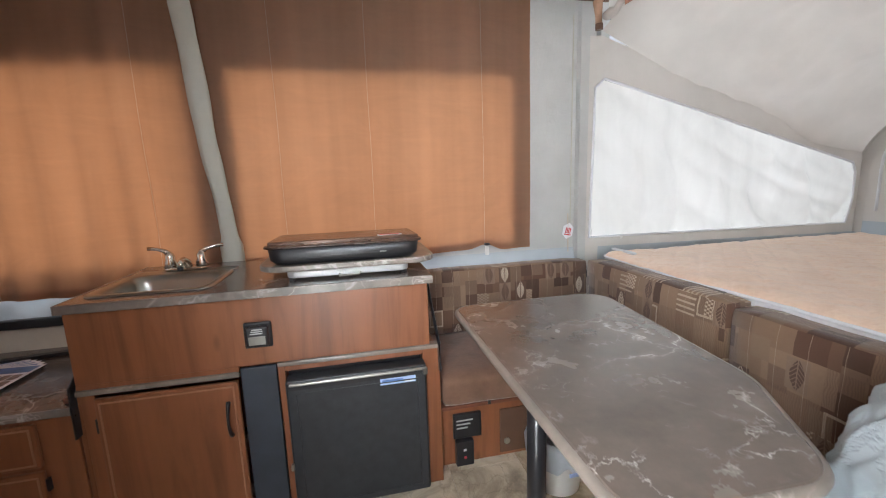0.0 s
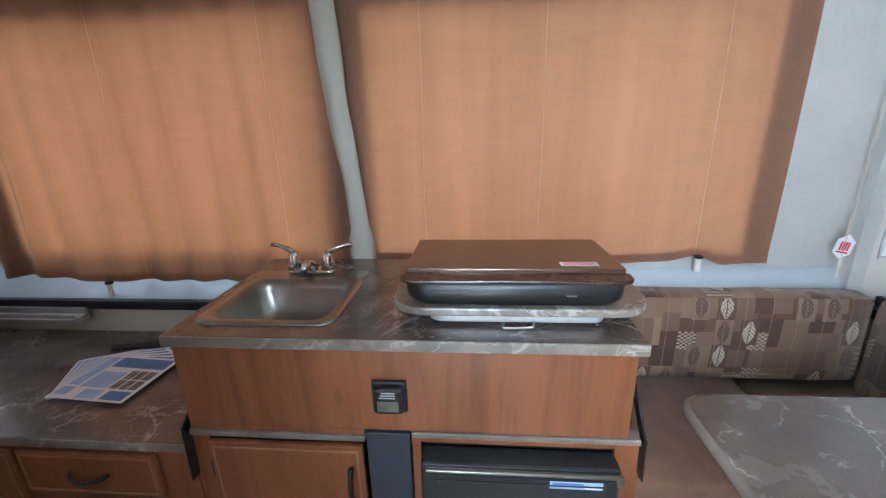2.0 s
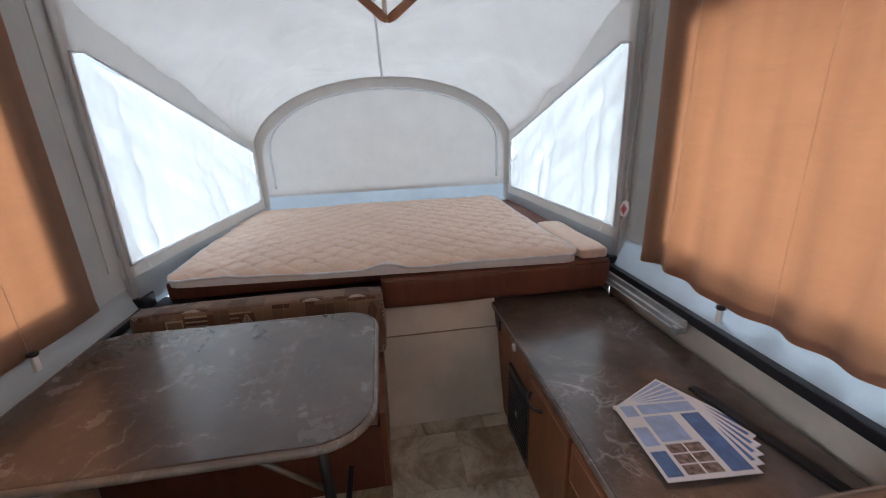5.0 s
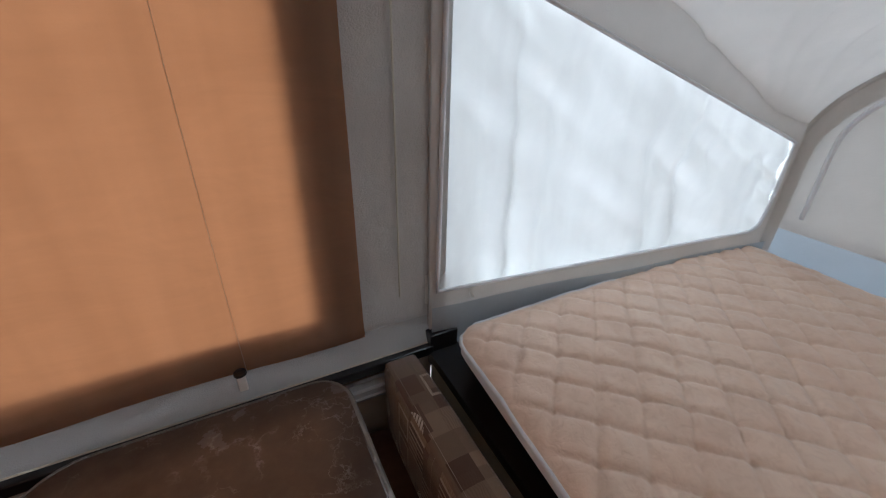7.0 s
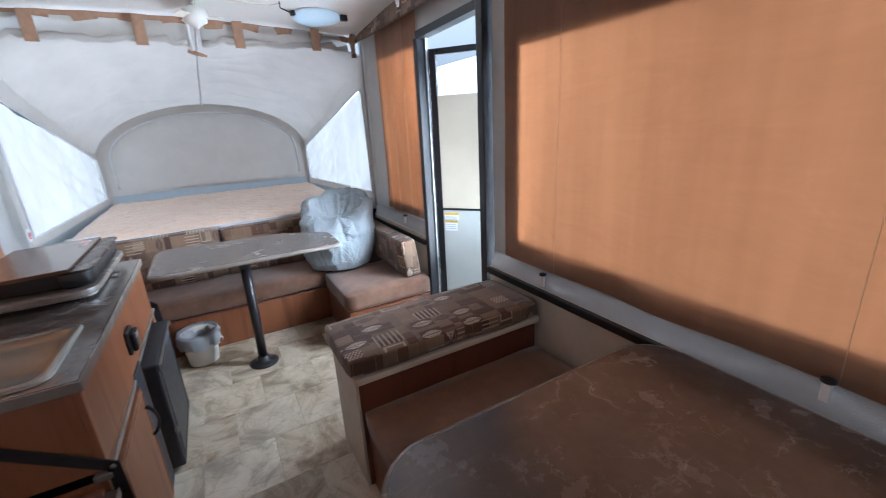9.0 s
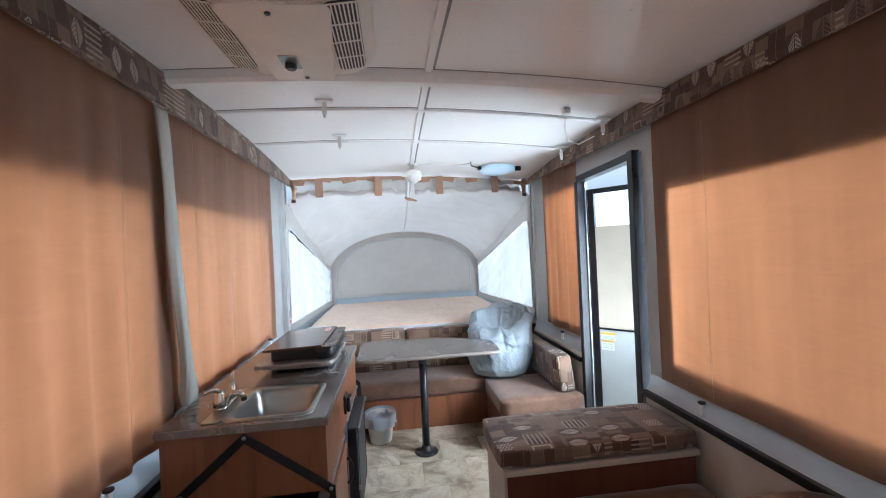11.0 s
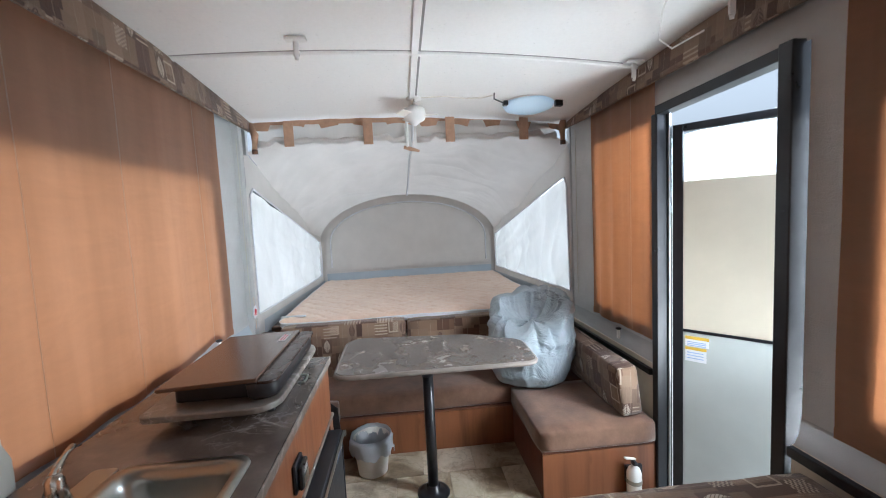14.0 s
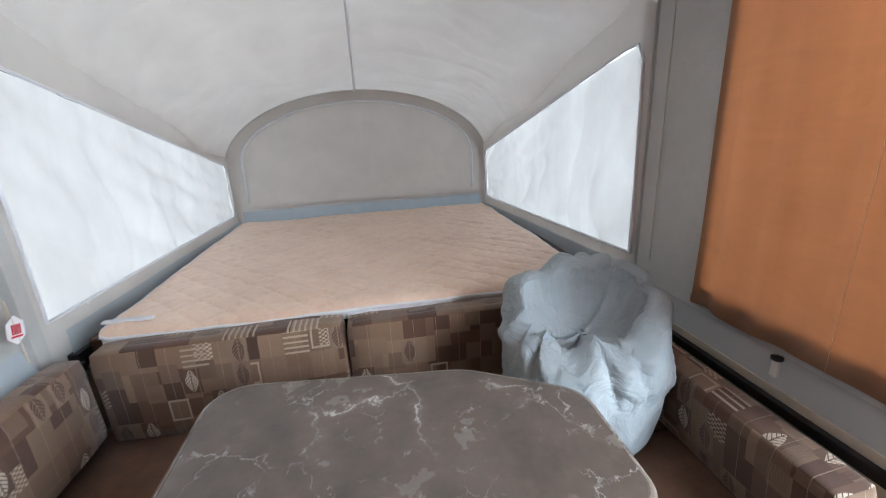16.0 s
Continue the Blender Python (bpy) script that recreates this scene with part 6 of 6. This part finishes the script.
# ---- entry door ----
fr = thing("door_1", (0.33, -1.17, 0), "black-framed camper entry doorway", "door frame", "", "structure")
part("jamb", box(0.655, 0.70, -1.215, -1.135, -0.05, 1.93, 0.004), M_BLKMETAL, fr)
part("jamb", box(-0.035, 0.018, -1.215, -1.135, -0.05, 1.99, 0.004), M_BLKMETAL, fr)
hd = box(-0.32, 0.36, -0.035, 0.035, -0.022, 0.022, 0.004)
part("header", place(hd, Matrix.Translation((0.32, -1.175, 1.955)) @ Matrix.Rotation(radians(1.2), 4, "Y")), M_BLKMETAL, fr)
part("sill", box(0.0, 0.655, -1.215, -1.15, -0.05, 0.006, 0.003), M_ALU, fr)
part("jamb_seal", box(0.642, 0.655, -1.20, -1.19, 0.0, 1.93, 0.003), M_ALU, fr, "pale seal strip")
for hz in (0.45, 0.75, 1.5):
    part("striker", box(-0.002, 0.01, -1.15, -1.136, hz - 0.03, hz + 0.03, 0.002), M_STEEL, fr)

leaf = thing("entry_door", (0.645, -1.205, 0.02), "half-open camper door with cream panel and clear top light", "door")
LM = Matrix.Translation((0.645, -1.215, 0)) @ Matrix.Rotation(radians(180 + 40), 4, "Z")


def lbox(u0, u1, v0, v1, z0, z1, b=0.003):
    return place(box(u0, u1, v0, v1, z0, z1, b), LM)


part("stile", lbox(0.0, 0.045, -0.018, 0.018, 0.02, 1.865), M_BLKMETAL, leaf)
part("stile", lbox(0.575, 0.62, -0.018, 0.018, 0.02, 1.865), M_BLKMETAL, leaf)
part("rail", lbox(0.045, 0.575, -0.018, 0.018, 1.83, 1.865), M_BLKMETAL, leaf)
part("rail", lbox(0.045, 0.575, -0.018, 0.018, 0.02, 0.06), M_BLKMETAL, leaf)
pn = part("upper_panel", lbox(0.045, 0.575, -0.012, 0.012, 0.872, 1.595, 0.002), M_DOORPANEL, leaf, "cream upper panel")
part("divider", lbox(0.045, 0.575, -0.014, 0.014, 0.858, 0.872, 0.002), M_BLKMETAL, leaf)
pl = part("lower_panel", lbox(0.045, 0.575, -0.012, 0.012, 0.06, 0.858, 0.002), M_DOORLOW, leaf, "pale lower panel")
g = part("top_light", lbox(0.045, 0.575, -0.002, 0.002, 1.596, 1.83, 0), M_GLASS, leaf, "clear top light")
g.visible_shadow = False
for u0, u1, z0, z1, mt in ((0.055, 0.155, 0.825, 0.840, M_YELLOW), (0.055, 0.155, 0.79, 0.824, M_PAPER), (0.055, 0.145, 0.772, 0.786, M_YELLOW), (0.055, 0.145, 0.715, 0.771, M_PAPER)):
    s = part("sticker", lbox(u0, u1, -0.0138, -0.0122, z0, z1, 0), mt, pl)
    if mt is M_PAPER:
        own = bmesh.new()
        for i in range(3):
            z = z1 - 0.010 - i * (z1 - z0) / 4
            merged(own, lbox(u0 + 0.008, u1 - 0.012, -0.0145, -0.0139, z - 0.004, z, 0))
        part("print_bar", own, M_LBLUE, s)
part("bolt", lbox(0.60, 0.66, -0.026, -0.018, 1.82, 1.85), M_BLKMETAL, leaf)
part("latch", lbox(0.58, 0.615, -0.032, -0.018, 0.72, 0.84), M_BLACK, leaf)
part("hinge", place(tube([(0.0, 0.018, 0.05), (0.0, 0.018, 1.83)], 0.009, 8), LM), M_ALU, leaf, "long piano hinge")

# ---- roof fittings ----
ac = thing("air_conditioner", (-0.70, 0.53, 2.22), "cream ceiling air conditioner with three grilles", "air conditioner")


def ac_body():
    own = bmesh.new()
    rings = []
    for inset, z, r in ((0.0, 2.315, 0.07), (0.0, 2.28, 0.085), (0.010, 2.262, 0.085), (0.028, 2.250, 0.08), (0.05, 2.242, 0.075), (0.08, 2.238, 0.07), (0.11, 2.237, 0.06), (0.145, 2.237, 0.05), (0.165, 2.236, 0.045), (0.20, 2.236, 0.04), (0.25, 2.236, 0.03)):
        rings.append([own.verts.new((x, y, z)) for x, y in rounded(-1.03 + inset, -0.335 - inset, 0.24 + inset, 0.84 - inset, r * 1.35, 6)])
    for q, w in zip(rings, rings[1:]):
        for i in range(len(q)):
            own.faces.new((q[i], q[(i + 1) % len(q)], w[(i + 1) % len(q)], w[i]))
    own.faces.new(rings[-1])
    bmesh.ops.recalc_face_normals(own, faces=own.faces)
    return own


def hung(bm):
    """Lowers the middle of the unit and slopes its flanks and outlet end up towards the roof."""
    for v in bm.verts:
        x, y, z = v.co
        up = 0.13 * max(0, y - 0.70) + 0.13 * max(0, 0.405 - y) + 0.10 * max(0, -0.90 - x)
        v.co = (-2.166 + (x + 2.166) * 0.945, 0.189 + (y - 0.189) * 0.945, z - 0.04 + up)
    return bm


part("shell", hung(ac_body()), M_CREAM, ac, smooth=True)
part("ridge", hung(slab(poly_round([(-0.36, 0.66, 0.03), (-0.91, 0.72, 0.05), (-0.91, 0.36, 0.05), (-0.36, 0.42, 0.03)]), 2.227, 2.239, 0.006)), M_CREAM, ac, "raised middle tray")
for y0, y1 in ((0.282, 0.392), (0.705, 0.80)):
    gr = part("grille", hung(slab(rounded(-0.90, -0.45, y0, y1, 0.03), 2.2325, 2.243, 0.002)), M_BLACK, ac, "black slotted return grille")
    for i in range(9):
        yy = y0 + 0.004 + (y1 - y0 - 0.008) * i / 8
        part("slat", hung(box(-0.895, -0.455, yy - 0.0025, yy + 0.0025, 2.229, 2.2335, 0.001)), M_CREAM, gr)
    for i in range(5):
        xx = -0.90 + 0.45 * i / 4
        part("slat", hung(box(xx - 0.0035, xx + 0.0035, y0, y1, 2.227, 2.2295, 0.001)), M_CREAM, gr)
ov = []
for i in range(32):
    a = 2 * math.pi * i / 32
    ov.append((-0.966 + 0.037 * math.sin(a), 0.537 + 0.185 * math.cos(a)))
gr = part("grille", hung(slab(ov, 2.222, 2.25, 0.002)), M_SLATE, ac, "oval louvred air outlet")
for i in range(13):
    yy = 0.365 + 0.344 * i / 12
    h = 0.037 * math.sqrt(max(0.06, 1 - ((yy - 0.537) / 0.185) ** 2))
    part("vane", hung(place(box(-h, h, -0.002, 0.002, -0.012, 0.006, 0.001), Matrix.Translation((-0.966, yy, 2.220)) @ Matrix.Rotation(radians(14), 4, "X"))), M_CREAM, gr)
part("rim", hung(tube([(x, y, 2.222) for x, y in ov], 0.009, 6, closed=True)), M_CREAM, gr, smooth=True)
pt = part("control_plate", hung(box(-0.59, -0.485, 0.53, 0.60, 2.2235, 2.2268, 0.001)), M_STEEL, ac, "silver control plate")
part("knob", hung(place(lathe(0, 0, [(0.022, 0), (0.022, 0.012), (0.016, 0.018)], 18), Matrix.Translation((-0.522, 0.567, 2.2235)) @ Matrix.Rotation(math.pi, 4, "X"))), M_BLACK, pt)
for sx in (-0.86, -0.40):
    part("screw_hole", hung(place(lathe(0, 0, [(0.009, 0), (0.009, 0.003)], 12), Matrix.Translation((sx, 0.555 if sx < -0.5 else 0.53, 2.2265)) @ Matrix.Rotation(math.pi, 4, "X"))), M_BLACK, ac)

fn = thing("ceiling_fan", (1.42, 0.0, 2.06), "small white hanging fan with short blades", "fan")
part("stem", lathe(1.42, 0.0, [(0.05, 2.245), (0.05, 2.232), (0.014, 2.225), (0.014, 2.18)], 20), M_WHITE, fn, smooth=True)
part("motor", lathe(1.42, 0.0, [(0.03, 2.19), (0.065, 2.175), (0.072, 2.14), (0.066, 2.105), (0.03, 2.085), (0.012, 2.07)], 28), M_WHITE, fn, smooth=True)
for a in (20, 140, 260):
    part("blade", place(box(0.06, 0.15, -0.03, 0.03, -0.002, 0.002, 0.001), Matrix.Translation((1.42, 0, 2.13)) @ Matrix.Rotation(radians(a), 4, "Z") @ Matrix.Rotation(radians(16), 4, "X")), M_CREAM, fn)
part("hook", tube([(1.42 + 0.03 * math.cos(a), 0.0, 2.235 + 0.02 * math.sin(a)) for a in [math.pi * (1 + i / 8) for i in range(9)]], 0.004, 8), M_STEEL, fn)


def dome_material():
    k = Nodes("pale_blue_dome")
    k.set(Base_Color=rgb(0.62, 0.74, 0.82), Roughness=0.25, Emission_Color=rgb(0.55, 0.78, 0.95), Emission_Strength=0.12)
    return k.mat


M_DOME = dome_material()
cl = thing("ceiling_light", (1.45, -0.76, 2.13), "round ceiling light with a pale blue dome", "ceiling light")
part("dome", lathe(1.45, -0.76, [(0.165, 2.205), (0.17, 2.19), (0.15, 2.165), (0.10, 2.148), (0.03, 2.141)], 36), M_DOME, cl, smooth=True)
part("base", lathe(1.45, -0.76, [(0.12, 2.225), (0.165, 2.215), (0.172, 2.203)], 36), M_WHITE, cl, smooth=True)
part("terminal", box(1.36, 1.40, -0.60, -0.57, 2.17, 2.20, 0.004), M_BLACK, cl)
part("terminal", box(1.33, 1.36, -0.95, -0.90, 2.15, 2.19, 0.004), M_BLACK, cl)
part("wire", tube([(1.38, -0.58, 2.185), (1.33, -0.50, 2.20), (1.28, -0.49, 2.222)], 0.004, 6), M_BLACK, cl)


def roof_clip(x, y):
    z = roof_z(x, y)
    t = thing("roof_clip", (x, y, z - 0.09), "white plastic hook clip under the roof bow", "clip", "roof hook clips")
    part("mount", box(x - 0.02, x + 0.02, y - 0.045, y + 0.045, z - 0.026, z - 0.012, 0.003), M_WHITE, t)
    part("tongue", box(x - 0.006, x + 0.006, y - 0.012, y + 0.012, z - 0.095, z - 0.026, 0.004), M_WHITE, t)
    part("tip", lathe(x, y, [(0.007, z - 0.108), (0.009, z - 0.098)], 10), M_WHITE, t)


for cx, cy in ((0.03, 0.53), (0.63, 0.53), (0.12, -1.06), (0.72, -1.06)):
    roof_clip(cx, cy)
fw = thing("fan_wire", (1.36, -0.3, 2.24), "thin pale wire stapled from the fan to the light", "wire")
part("cable", tube([(x, y, roof_z(x, y) - 0.004) for x, y in ((1.40, -0.04), (1.37, -0.18), (1.39, -0.32), (1.37, -0.44), (1.31, -0.50))], 0.0035, 6), M_CREAM, fw)
wt2 = thing("roof_wire", (0.6, -0.9, 2.19), "thin white wire sagging below the roof", "wire")
part("cable", tube([(0.04, -0.80, 2.22), (0.20, -0.86, 2.19), (0.36, -0.95, 2.15), (0.42, -1.05, 2.14), (0.30, -1.10, 2.16)], 0.004, 6), M_WHITE, wt2)
part("socket", box(0.02, 0.06, -0.82, -0.78, 2.215, 2.245, 0.004), M_WHITE, wt2)


def exit_tag(x, y, z, turn):
    s = 1 if y > 0 else -1
    t = thing("exit_tag", (x, y, z - 0.04), "red and white tag on a tent pull cord", "tag", "tent pull tags")
    m = Matrix.Translation((x, y - s * 0.02, z)) @ Matrix.Rotation(radians(turn), 4, "Y")
    own = bmesh.new()
    vs = []
    for i in range(6):
        a = 2 * math.pi * i / 6 + math.pi / 6
        vs.append(own.verts.new((0.036 * math.cos(a), 0, 0.047 * math.sin(a))))
    f = own.faces.new(vs)
    e = bmesh.ops.extrude_face_region(own, geom=[f])
    bmesh.ops.translate(own, verts=[v for v in e["geom"] if isinstance(v, bmesh.types.BMVert)], vec=(0, 0.003, 0))
    p = part("tag", place(own, m), M_PAPER, t)
    own = bmesh.new()
    for i in range(4):
        box(-0.016 + i * 0.009, -0.011 + i * 0.009, -0.0022, -0.0004, -0.014, 0.018, 0, bm=own)
    box(-0.02, 0.02, -0.0022, -0.0004, -0.024, -0.018, 0, bm=own)
    part("print_bar", place(own, m), M_RED, p)
    part("cord", tube([(x, y - s * 0.015, z + 0.10), (x, y - s * 0.018, z + 0.03), (x + 0.003, y - s * 0.018, z - 0.12)], 0.003, 6), M_CORD, t)


exit_tag(1.555, 1.15, 0.905, 12)
exit_tag(-1.965, 1.15, 0.975, 35)

# ---- floor tiles ----
TS = 0.305
tile_me = {}


def tile(x0, x1, y0, y1):
    key = (round(x1 - x0, 3), round(y1 - y0, 3))
    if key not in tile_me:
        own = box(-key[0] / 2, key[0] / 2, -key[1] / 2, key[1] / 2, -0.011, 0.0, 0.0015, 1)
        me = bpy.data.meshes.new("tile")
        own.to_mesh(me)
        own.free()
        me.materials.append(M_TILE)
        tile_me[key] = me
    ob = new("tile", tile_me[key])
    ob.location = ((x0 + x1) / 2, (y0 + y1) / 2, 0)
    ob.parent = bpy.data.objects["floor"]


cols = [XB + 0.005 + i * TS for i in range(13)]
for i, xa in enumerate(cols):
    xb = min(xa + TS, XA - 0.005)
    if xb - xa < 0.03:
        continue
    y = -W + 0.005 - (0.15 if i % 2 else 0.0)
    while y < W - 0.02:
        a, b = max(y, -W + 0.005), min(y + TS, W - 0.005)
        if b - a > 0.03:
            tile(xa + 0.0007, xb - 0.0007, a + 0.0007, b - 0.0007)
        y += TS
